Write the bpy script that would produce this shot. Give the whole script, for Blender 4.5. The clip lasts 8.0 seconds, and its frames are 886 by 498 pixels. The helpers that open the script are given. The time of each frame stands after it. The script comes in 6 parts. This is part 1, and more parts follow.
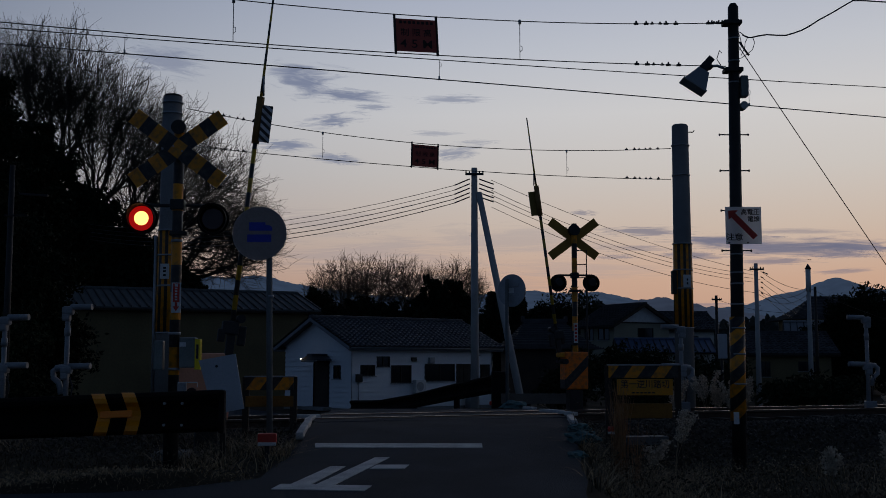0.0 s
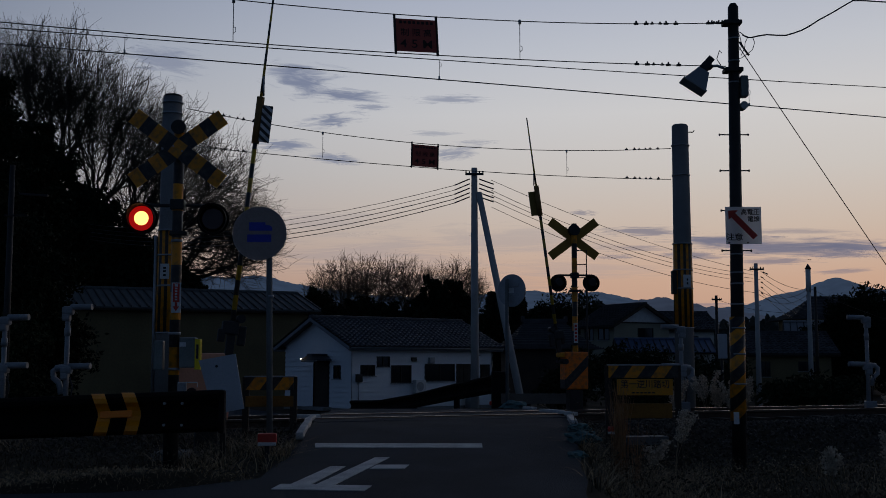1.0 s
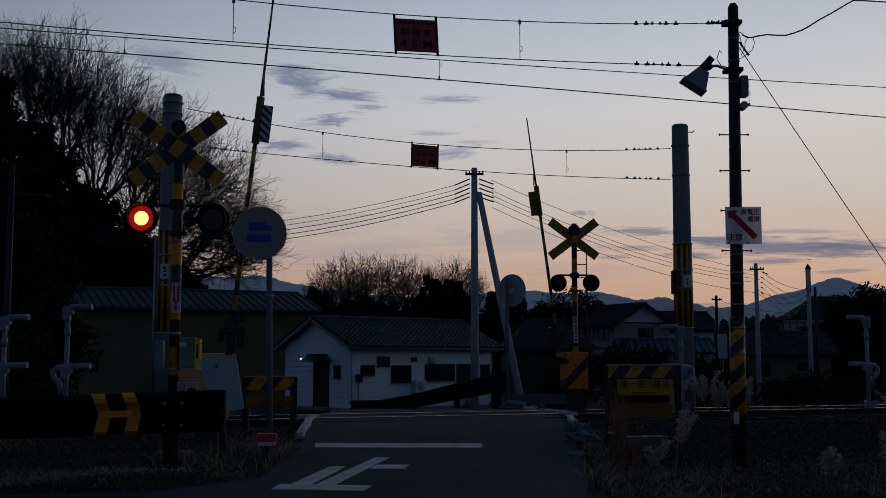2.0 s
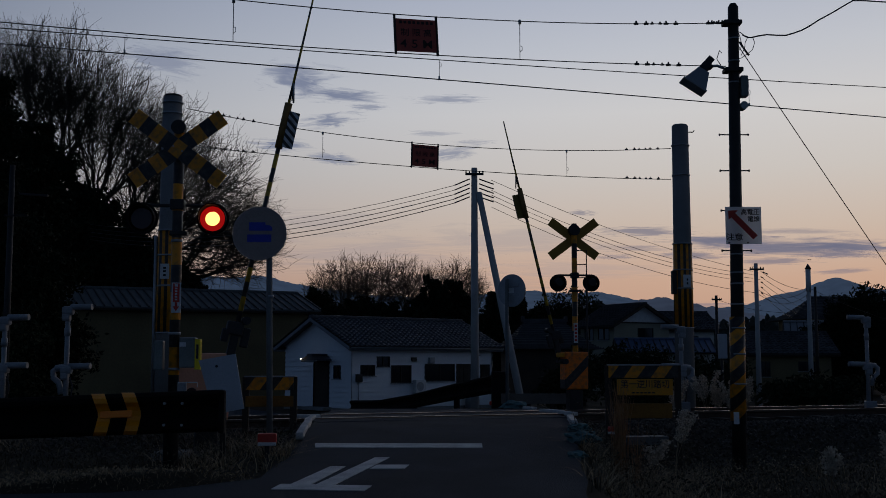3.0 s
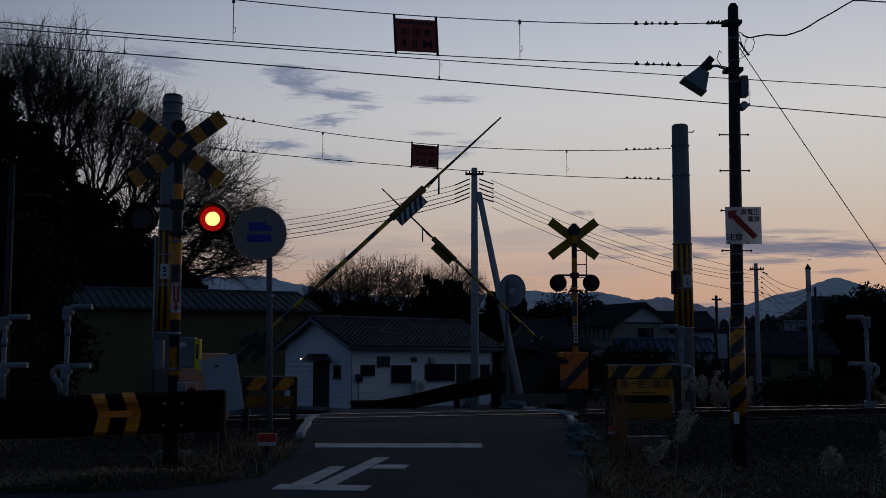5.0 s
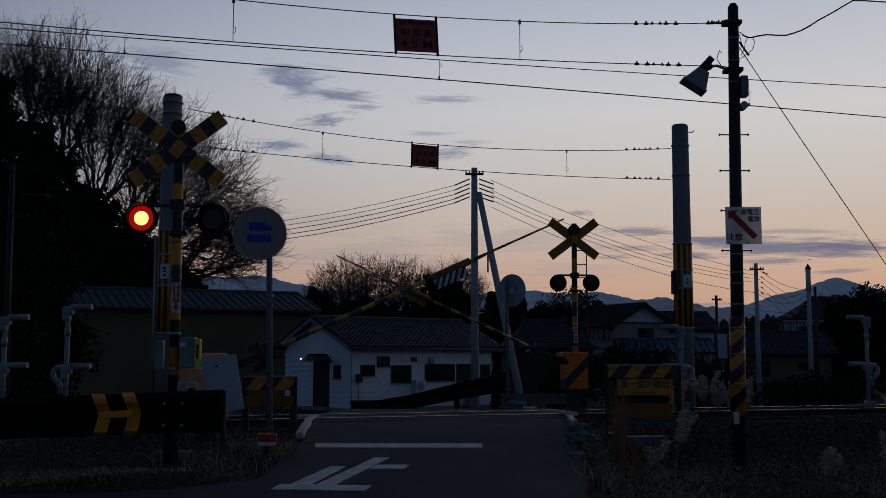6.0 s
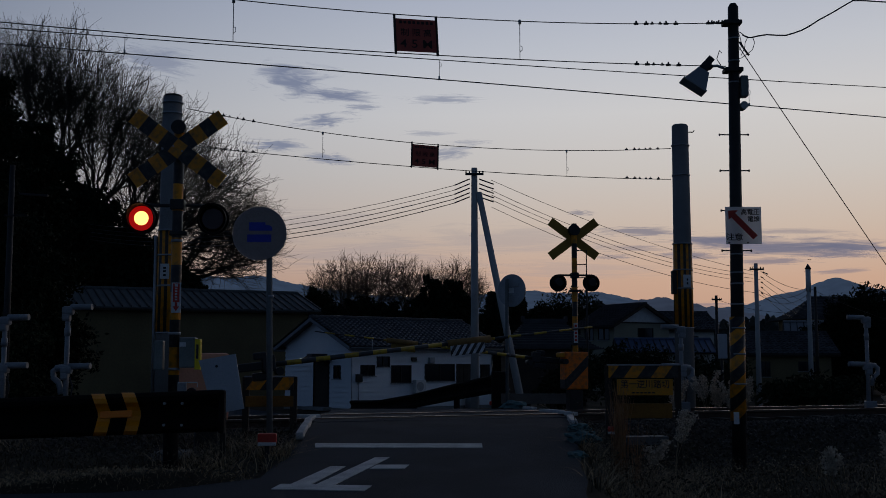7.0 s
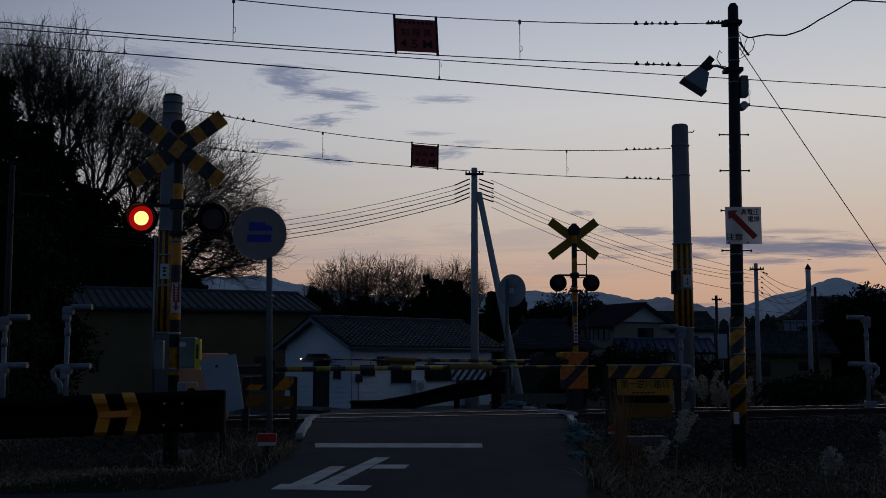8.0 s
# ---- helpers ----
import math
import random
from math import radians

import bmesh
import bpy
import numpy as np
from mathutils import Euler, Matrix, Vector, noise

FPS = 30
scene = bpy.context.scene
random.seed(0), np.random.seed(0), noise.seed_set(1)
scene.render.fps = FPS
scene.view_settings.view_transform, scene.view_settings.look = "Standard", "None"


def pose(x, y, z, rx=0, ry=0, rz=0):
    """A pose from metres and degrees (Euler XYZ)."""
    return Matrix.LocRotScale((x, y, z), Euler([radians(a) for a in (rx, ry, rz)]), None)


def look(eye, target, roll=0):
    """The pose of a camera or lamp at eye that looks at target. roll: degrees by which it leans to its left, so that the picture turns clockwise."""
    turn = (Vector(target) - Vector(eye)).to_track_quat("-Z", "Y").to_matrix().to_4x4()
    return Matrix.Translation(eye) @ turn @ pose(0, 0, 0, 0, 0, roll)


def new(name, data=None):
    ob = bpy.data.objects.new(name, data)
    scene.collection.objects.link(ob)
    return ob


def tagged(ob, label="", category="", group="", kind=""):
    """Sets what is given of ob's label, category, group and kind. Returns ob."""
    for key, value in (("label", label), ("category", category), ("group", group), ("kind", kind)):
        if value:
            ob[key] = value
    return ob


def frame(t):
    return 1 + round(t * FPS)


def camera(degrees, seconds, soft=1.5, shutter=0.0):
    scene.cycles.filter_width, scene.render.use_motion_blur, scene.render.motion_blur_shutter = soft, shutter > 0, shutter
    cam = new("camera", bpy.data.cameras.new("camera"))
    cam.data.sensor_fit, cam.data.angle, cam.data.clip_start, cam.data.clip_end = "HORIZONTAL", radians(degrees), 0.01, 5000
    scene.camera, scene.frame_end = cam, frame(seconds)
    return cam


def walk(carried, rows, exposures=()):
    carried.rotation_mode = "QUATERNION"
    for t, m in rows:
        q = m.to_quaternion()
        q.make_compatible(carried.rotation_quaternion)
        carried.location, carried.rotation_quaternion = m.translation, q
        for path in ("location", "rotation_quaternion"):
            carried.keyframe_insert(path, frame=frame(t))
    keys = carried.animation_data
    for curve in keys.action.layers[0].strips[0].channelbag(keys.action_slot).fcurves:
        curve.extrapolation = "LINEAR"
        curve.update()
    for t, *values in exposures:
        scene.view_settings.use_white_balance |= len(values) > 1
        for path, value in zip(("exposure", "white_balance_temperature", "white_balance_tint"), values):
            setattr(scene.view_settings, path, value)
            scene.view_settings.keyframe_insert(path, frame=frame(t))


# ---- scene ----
# ---- camera ----
cam = camera(42.8, 8.0, soft=0.85)
EYE = (0.0, 0.0, 0.85)
VIEW = look(EYE, (0.0, 20.0, 2.84))
walk(cam, [(0.0, VIEW), (8.0, VIEW)], exposures=[(0.0, 0.0), (8.0, 0.0)])

# ---- light: the sky after sunset, bright in the west ahead, dim behind ----
world = bpy.data.worlds.new("dusk_sky")
scene.world = world
world.use_nodes = True
wn, wl = world.node_tree.nodes, world.node_tree.links
wn.clear()
w_out, w_bg = wn.new("ShaderNodeOutputWorld"), wn.new("ShaderNodeBackground")
w_co, w_sep = wn.new("ShaderNodeTexCoord"), wn.new("ShaderNodeSeparateXYZ")
wl.new(w_co.outputs["Generated"], w_sep.inputs[0])


def ramp(nodes, stops, interpolation="LINEAR"):
    r = nodes.new("ShaderNodeValToRGB")
    r.color_ramp.interpolation = interpolation
    e = r.color_ramp.elements
    while len(e) < len(stops):
        e.new(0.5)
    for el, (p, c) in zip(e, stops):
        el.position, el.color = p, (*c, 1)
    return r


# height over the horizon, then the glow of the west against the dark east
west = ramp(wn, [(0.0, (0.50, 0.275, 0.19)), (0.07, (0.57, 0.375, 0.275)), (0.115, (0.575, 0.47, 0.395)), (0.165, (0.58, 0.545, 0.515)),
                 (0.215, (0.60, 0.595, 0.60)), (0.265, (0.52, 0.545, 0.60)), (0.32, (0.42, 0.46, 0.56)), (0.45, (0.12, 0.15, 0.23)), (1.0, (0.016, 0.028, 0.056))])
east = ramp(wn, [(0.0, (0.039, 0.066, 0.119)), (0.2, (0.044, 0.075, 0.137)), (0.5, (0.022, 0.038, 0.071)), (1.0, (0.016, 0.028, 0.056))])
side = wn.new("ShaderNodeMapRange")
side.interpolation_type = "SMOOTHSTEP"
for i, v in ((1, 0.30), (2, 1.0), (3, 0.0), (4, 1.0)):
    side.inputs[i].default_value = v
aim = wn.new("ShaderNodeVectorMath")
aim.operation = "DOT_PRODUCT"
aim.inputs[1].default_value = (0.45, 0.893, 0.0)
wl.new(w_co.outputs["Generated"], aim.inputs[0])
wl.new(aim.outputs["Value"], side.inputs[0])
w_mix = wn.new("ShaderNodeMix")
w_mix.data_type = "RGBA"
for r in (west, east):
    wl.new(w_sep.outputs["Z"], r.inputs[0])
wl.new(side.outputs[0], w_mix.inputs[0])
wl.new(east.outputs[0], w_mix.inputs[6])
wl.new(west.outputs[0], w_mix.inputs[7])
warm, tint, toned = wn.new("ShaderNodeMapRange"), wn.new("ShaderNodeMix"), wn.new("ShaderNodeMix")
for i, v in ((1, -0.40), (2, 0.40), (3, 0.0), (4, 1.0)):
    warm.inputs[i].default_value = v
tint.data_type = toned.data_type = "RGBA"
tint.inputs[6].default_value, tint.inputs[7].default_value = (0.955, 0.985, 1.04, 1), (1.035, 1.01, 0.985, 1)
toned.blend_type, toned.inputs[0].default_value = "MULTIPLY", 1.0
wl.new(w_sep.outputs["X"], warm.inputs[0])
wl.new(warm.outputs[0], tint.inputs[0])
wl.new(w_mix.outputs[2], toned.inputs[6])
wl.new(tint.outputs[2], toned.inputs[7])
wl.new(toned.outputs[2], w_bg.inputs[0])
w_bg.inputs[1].default_value = 1.0
wl.new(w_bg.outputs[0], w_out.inputs[0])

# ---- materials ----


def material(name):
    m = bpy.data.materials.new(name)
    m.use_nodes = True
    n = m.node_tree.nodes
    return m, n, m.node_tree.links, n["Principled BSDF"]


def paint(name, a, b=None, rough=0.6, metal=0.0, scale=3.0, fine=40.0, bump=0.15, spread=0.5, random_tint=0.0):
    """A surface of two tones, in blotches and in grain, with fine relief."""
    m, n, l, p = material(name)
    b = b or tuple(c * 0.65 for c in a)
    co = n.new("ShaderNodeTexCoord")
    big, small = n.new("ShaderNodeTexNoise"), n.new("ShaderNodeTexNoise")
    big.inputs["Scale"].default_value, big.inputs["Detail"].default_value = scale, 6
    small.inputs["Scale"].default_value, small.inputs["Detail"].default_value = fine, 4
    for t in (big, small):
        l.new(co.outputs["Object"], t.inputs["Vector"])
    mix = n.new("ShaderNodeMath")
    mix.operation = "MULTIPLY_ADD"
    mix.inputs[1].default_value = 0.6
    l.new(big.outputs[0], mix.inputs[0])
    half = n.new("ShaderNodeMath")
    half.operation = "MULTIPLY"
    half.inputs[1].default_value = 0.4
    l.new(small.outputs[0], half.inputs[0])
    l.new(half.outputs[0], mix.inputs[2])
    r = ramp(n, [(0.5 - spread * 0.35, b), (0.5 + spread * 0.25, a)])
    l.new(mix.outputs[0], r.inputs[0])
    colour = r.outputs[0]
    if random_tint:
        info, hsv, rng = n.new("ShaderNodeNewGeometry"), n.new("ShaderNodeHueSaturation"), n.new("ShaderNodeMapRange")
        rng.inputs[3].default_value, rng.inputs[4].default_value = 1 - random_tint, 1 + random_tint
        l.new(info.outputs["Random Per Island"], rng.inputs[0])
        l.new(rng.outputs[0], hsv.inputs["Value"])
        l.new(colour, hsv.inputs["Color"])
        colour = hsv.outputs[0]
    l.new(colour, p.inputs["Base Color"])
    p.inputs["Roughness"].default_value, p.inputs["Metallic"].default_value = rough, metal
    if bump:
        bm = n.new("ShaderNodeBump")
        bm.inputs["Strength"].default_value, bm.inputs["Distance"].default_value = bump, 0.02
        l.new(small.outputs[0], bm.inputs["Height"])
        l.new(bm.outputs[0], p.inputs["Normal"])
    return m


def striped(name, a, b, way, period, share=0.5, rough=0.5, shift=0.0):
    """Painted bands of two colours across the direction way, worn a little."""
    m, n, l, p = material(name)
    co, dot, nz = n.new("ShaderNodeTexCoord"), n.new("ShaderNodeVectorMath"), n.new("ShaderNodeTexNoise")
    dot.operation = "DOT_PRODUCT"
    dot.inputs[1].default_value = tuple(v / period for v in way)
    l.new(co.outputs["Object"], dot.inputs[0])
    l.new(co.outputs["Object"], nz.inputs["Vector"])
    nz.inputs["Scale"].default_value, nz.inputs["Detail"].default_value = 14, 8
    add, fr, gt = (n.new("ShaderNodeMath") for _ in range(3))
    add.operation, fr.operation, gt.operation = "ADD", "FRACT", "GREATER_THAN"
    add.inputs[1].default_value = 50 + shift
    gt.inputs[1].default_value = share
    l.new(dot.outputs["Value"], add.inputs[0])
    l.new(add.outputs[0], fr.inputs[0])
    l.new(fr.outputs[0], gt.inputs[0])
    mix, dirt = n.new("ShaderNodeMix"), n.new("ShaderNodeMix")
    mix.data_type = dirt.data_type = "RGBA"
    l.new(gt.outputs[0], mix.inputs[0])
    mix.inputs[6].default_value, mix.inputs[7].default_value = (*a, 1), (*b, 1)
    worn = ramp(n, [(0.45, (0, 0, 0)), (0.75, (0.7, 0.7, 0.7))])
    l.new(nz.outputs[0], worn.inputs[0])
    l.new(worn.outputs[0], dirt.inputs[0])
    l.new(mix.outputs[2], dirt.inputs[6])
    dirt.inputs[7].default_value = (0.09, 0.075, 0.055, 1)
    l.new(dirt.outputs[2], p.inputs["Base Color"])
    p.inputs["Roughness"].default_value = rough
    return m


def glowing(name, colour, strength):
    m, n, l, p = material(name)
    p.inputs["Base Color"].default_value = (0.01, 0.002, 0.002, 1)
    p.inputs["Emission Color"].default_value, p.inputs["Emission Strength"].default_value = (*colour, 1), strength
    return m


YEL, BLK = (0.82, 0.295, 0.004), (0.018, 0.018, 0.02)
asphalt = paint("asphalt", (0.055, 0.066, 0.082), (0.026, 0.031, 0.040), 0.95, scale=1.1, fine=110, bump=0.8, spread=0.55)
asphalt.node_tree.nodes["Principled BSDF"].inputs["Specular IOR Level"].default_value = 0.3
white_road = paint("road_paint", (0.72, 0.72, 0.70), (0.36, 0.36, 0.36), 0.7, scale=5, fine=60, bump=0.2, spread=0.55)
soil = paint("soil", (0.065, 0.055, 0.04), (0.024, 0.022, 0.016), 0.95, scale=1.2, fine=30, bump=0.8)
soil.node_tree.nodes["Principled BSDF"].inputs["Specular IOR Level"].default_value = 0.1
ballast_m = paint("ballast", (0.105, 0.088, 0.072), (0.034, 0.029, 0.025), 0.9, scale=4, fine=45, bump=1.0, random_tint=0.75)
steel_rail = paint("rail_steel", (0.70, 0.68, 0.66), (0.50, 0.48, 0.46), 0.22, 1.0, bump=0.05)
rust = paint("rusty_steel", (0.085, 0.05, 0.035), (0.04, 0.026, 0.02), 0.9, 0.0)
amber_m = paint("amber_reflecting_tape", (1.0, 0.34, 0.005), (0.8, 0.25, 0.005), 0.4, scale=8)
post_grey = paint("dull_grey_post", (0.17, 0.18, 0.18), (0.11, 0.12, 0.12), 0.7, 0.0, scale=6)
concrete = paint("concrete", (0.27, 0.27, 0.265), (0.16, 0.16, 0.16), 0.85, scale=1.5, fine=50, bump=0.25)
pale_concrete = paint("pale_concrete", (0.52, 0.52, 0.51), (0.36, 0.36, 0.36), 0.8, scale=1.5, fine=50, bump=0.2)
kerb_m = paint("whitewashed_kerb", (0.70, 0.70, 0.68), (0.30, 0.30, 0.29), 0.8, scale=5, fine=40, spread=0.7)
galv = paint("galvanised_steel", (0.42, 0.44, 0.46), (0.28, 0.30, 0.32), 0.5, 0.55, scale=6)
dark_iron = paint("dark_iron", (0.035, 0.034, 0.034), (0.018, 0.018, 0.018), 0.6, 0.2)
black_m = paint("black_paint", (0.022, 0.022, 0.024), (0.012, 0.012, 0.013), 0.55)
wire_m = paint("cable", (0.03, 0.03, 0.032), (0.02, 0.02, 0.02), 0.6)
yellow_m = paint("yellow_paint", YEL, (0.55, 0.26, 0.015), 0.5, scale=6)
sign_yellow = paint("bright_sign_yellow", (0.95, 0.72, 0.01), (0.80, 0.58, 0.01), 0.4, scale=6)
head_grey = paint("scuffed_white_enamel", (0.40, 0.41, 0.42), (0.26, 0.27, 0.28), 0.5, scale=8)
orange_refl = paint("orange_reflector", (1.0, 0.25, 0.004), (1.0, 0.21, 0.004), 0.3, scale=9)
faded_orange = paint("faded_orange_paint", (0.90, 0.42, 0.26), (0.72, 0.32, 0.19), 0.6, scale=4)
white_m = paint("white_paint", (0.78, 0.78, 0.77), (0.62, 0.62, 0.60), 0.45, scale=5)
panel_m = paint("grey_white_board", (0.50, 0.52, 0.55), (0.40, 0.42, 0.45), 0.5, scale=3)
red_m = paint("red_paint", (0.70, 0.045, 0.025), (0.5, 0.035, 0.02), 0.5, scale=6)
sign_red = paint("faded_red_board", (0.62, 0.10, 0.065), (0.46, 0.07, 0.05), 0.55, scale=5)
sign_text = paint("dark_lettering", (0.025, 0.012, 0.012), (0.02, 0.01, 0.01), 0.6)
blue_m = paint("sign_blue", (0.015, 0.045, 0.50), (0.012, 0.035, 0.38), 0.4, scale=8)
sign_grey = paint("weathered_sign_face", (0.40, 0.31, 0.275), (0.30, 0.24, 0.215), 0.5, scale=4)
green_grey = paint("grey_green_box", (0.22, 0.25, 0.23), (0.15, 0.17, 0.16), 0.5, scale=5)
bark = paint("bark", (0.055, 0.045, 0.036), (0.028, 0.023, 0.019), 0.95, scale=3, fine=25)
twig_far = paint("twig_bark", (0.11, 0.075, 0.05), (0.06, 0.04, 0.03), 0.95, scale=3, fine=25)
needle = paint("evergreen_leaf", (0.017, 0.025, 0.012), (0.008, 0.012, 0.006), 0.9, random_tint=0.4, bump=0)
hedge = paint("hedge_leaf", (0.028, 0.038, 0.018), (0.013, 0.019, 0.009), 0.9, random_tint=0.4, bump=0)
for leafy in (needle, hedge):
    leafy.node_tree.nodes["Principled BSDF"].inputs["Specular IOR Level"].default_value = 0.15
dry_grass = paint("dry_grass", (0.50, 0.37, 0.22), (0.20, 0.145, 0.085), 0.9, scale=1.0, random_tint=0.45, bump=0)
plume_m = paint("grass_plume", (0.66, 0.56, 0.44), (0.48, 0.40, 0.31), 0.95, random_tint=0.3, bump=0)
weed_m = paint("dark_weed", (0.105, 0.082, 0.048), (0.036, 0.032, 0.02), 0.9, random_tint=0.4, bump=0)
siding = paint("white_siding", (0.90, 0.92, 0.93), (0.78, 0.80, 0.83), 0.55, scale=0.7, fine=12, bump=0.05)
tile_m = paint("glazed_grey_tile", (0.046, 0.055, 0.068), (0.022, 0.027, 0.034), 0.5, scale=1.5, random_tint=0.3, bump=0.05)
trim_grey = paint("weathered_white_trim", (0.27, 0.285, 0.31), (0.19, 0.205, 0.225), 0.7, scale=2)
old_tile = paint("dark_roof_tile", (0.075, 0.078, 0.085), (0.04, 0.042, 0.047), 0.8, scale=1.5, random_tint=0.3, bump=0.05)
old_tile.node_tree.nodes["Principled BSDF"].inputs["Specular IOR Level"].default_value = 0.2
pale_roof = paint("pale_grey_sheet_roof", (0.30, 0.31, 0.33), (0.20, 0.21, 0.225), 0.6, scale=1.0)
metal_roof = paint("grey_metal_roof", (0.11, 0.125, 0.13), (0.065, 0.075, 0.08), 0.7, 0.1, scale=0.6)
blue_roof = paint("blue_metal_roof", (0.07, 0.12, 0.22), (0.05, 0.085, 0.16), 0.5, scale=1.0)
ochre = paint("ochre_wall", (0.20, 0.155, 0.075), (0.13, 0.10, 0.052), 0.85, scale=0.5, fine=10)
olive_plaster = paint("olive_plaster", (0.34, 0.33, 0.25), (0.25, 0.245, 0.19), 0.85, scale=0.6, fine=10)
plaster = paint("pale_plaster", (0.60, 0.60, 0.56), (0.46, 0.46, 0.43), 0.85, scale=0.6, fine=10)
dark_wood = paint("dark_timber", (0.05, 0.037, 0.028), (0.025, 0.02, 0.016), 0.8, scale=2)
forest_m = paint("far_forest", (0.03, 0.042, 0.035), (0.014, 0.02, 0.017), 0.9, scale=0.15, fine=1.5, bump=0.0, random_tint=0.4)
post_stripe = striped("post_bands", YEL, BLK, (0, 0, 1), 0.62, rough=0.5, shift=0.35)
arm_stripe = striped("arm_bands", (0.62, 0.40, 0.03), (0.05, 0.052, 0.055), (1, 0, 0), 0.36, rough=0.4)
plank_stripe = striped("crossbuck_bands", YEL, BLK, (1, 0, 0), 0.28, rough=0.45, shift=0.25)
pole_spiral = striped("pole_diagonal_bands", YEL, BLK, (0.90, 0.0, -1.0), 0.345, rough=0.5)
fence_stripe = striped("fence_diagonal_bands", YEL, BLK, (1.0, 0, -0.75), 0.37, rough=0.5, shift=0.3)
wrap_stripe = striped("pole_guard_bands", BLK, YEL, (1, 0, 0), 0.115, rough=0.45, shift=0.25)
plate_stripe = striped("plate_diagonal_bands", (0.75, 0.76, 0.78), BLK, (1.0, 0, -0.75), 0.092, rough=0.4)
box_stripe = striped("box_diagonal_band", BLK, (1.0, 0.21, 0.003), (0.72, 0, 0.72), 1.5, share=0.10, rough=0.45, shift=0.647)

m_glass, gn, gl, gp = material("dark_window_glass")
gp.inputs["Base Color"].default_value, gp.inputs["Roughness"].default_value = (0.02, 0.022, 0.026, 1), 0.06
core_glow = glowing("lit_lamp_core", (1.0, 0.50, 0.13), 2.6)
# ring glow: lit lens rim plus red spill inside the hood, as emission
ring_glow = glowing("lit_lamp_ring", (1.0, 0.010, 0.008), 0.28)
m_lens, ln, ll, lp = material("dark_red_lens")
lp.inputs["Base Color"].default_value, lp.inputs["Roughness"].default_value = (0.035, 0.004, 0.004, 1), 0.25
porch_glow = glowing("porch_bulb", (1.0, 0.85, 0.62), 3.0)

# ---- building helpers ----


def mesh_of(name, bm):
    me = bpy.data.meshes.new(name)
    bmesh.ops.recalc_face_normals(bm, faces=bm.faces[:])
    bm.to_mesh(me)
    bm.free()
    return me


def part(name, bm, mats, parent, label="", m=None):
    me = mesh_of(name, bm) if isinstance(bm, bmesh.types.BMesh) else bm
    if not len(me.materials):
        for mt in (mats if isinstance(mats, (list, tuple)) else [mats]):
            me.materials.append(mt)
    ob = new(name, me)
    ob.parent = parent
    if m is not None:
        ob.matrix_basis = m
    if label:
        tagged(ob, label)
    return ob


def thing(name, m, label, category, group="", kind=""):
    ob = new(name)
    ob.empty_display_size = 0.2
    ob.matrix_basis = m
    return tagged(ob, label, category, group, kind)


def solid(name, bm, mats, label, category, m=None, group="", kind=""):
    ob = part(name, bm, mats, None, "", m)
    return tagged(ob, label, category, group, kind)


def box(bm, c, s, bevel=0.0, m=None, mi=0):
    r = bmesh.ops.create_cube(bm, size=1.0, matrix=(m or Matrix()) @ Matrix.Translation(c) @ Matrix.Diagonal((*s, 1)))
    fs = list({f for v in r["verts"] for f in v.link_faces})
    if bevel:
        es = list({e for v in r["verts"] for e in v.link_edges})
        out = bmesh.ops.bevel(bm, geom=es, offset=bevel, segments=2, affect="EDGES", profile=0.6)
        fs = list({f for f in fs if f.is_valid} | set(out["faces"]))
    for f in fs:
        f.material_index = mi
    return bm


def rod(bm, a, b, r0, r1=None, n=10, mi=0, cap=True):
    a, b = Vector(a), Vector(b)
    d = b - a
    if d.length < 1e-6:
        return bm
    m = Matrix.Translation((a + b) / 2) @ d.to_track_quat("Z", "Y").to_matrix().to_4x4()
    r = bmesh.ops.create_cone(bm, cap_ends=cap, segments=n, radius1=r0, radius2=r0 if r1 is None else r1, depth=d.length, matrix=m)
    for f in {f for v in r["verts"] for f in v.link_faces}:
        f.material_index = mi
        f.smooth = len(f.verts) == 4
    return bm


def path_tube(bm, pts, r, n=6, mi=0):
    """One closed tube along a bent line."""
    pts = [Vector(p) for p in pts]
    rings, u = [], None
    for i, p in enumerate(pts):
        d = (pts[min(i + 1, len(pts) - 1)] - pts[max(i - 1, 0)]).normalized()
        u = d.orthogonal() if u is None else u - d * u.dot(d)
        u.normalize()
        w = d.cross(u)
        rings.append([bm.verts.new(p + (u * math.cos(k * 2 * math.pi / n) + w * math.sin(k * 2 * math.pi / n)) * r) for k in range(n)])
    fs = [bm.faces.new((a[k], a[(k + 1) % n], b[(k + 1) % n], b[k])) for a, b in zip(rings, rings[1:]) for k in range(n)]
    for f in fs:
        f.smooth = True
    fs += [bm.faces.new(rings[0][::-1]), bm.faces.new(rings[-1])]
    for f in fs:
        f.material_index = mi
    return bm


def prism(bm, outline, depth, m=None, mi=0):
    """A flat outline in x and z, given thickness along y."""
    m = m or Matrix()
    vs = [[bm.verts.new(m @ Vector((x, y, z))) for x, z in outline] for y in (0.0, depth)]
    k = len(outline)
    fs = [bm.faces.new(vs[0]), bm.faces.new(vs[1][::-1])]
    fs += [bm.faces.new((vs[0][i], vs[1][i], vs[1][(i + 1) % k], vs[0][(i + 1) % k])) for i in range(k)]
    for f in fs:
        f.material_index = mi
    return bm


def B():
    return bmesh.new()


def quads(name, verts, faces):
    me = bpy.data.meshes.new(name)
    me.from_pydata(verts, [], faces)
    me.update()
    return me


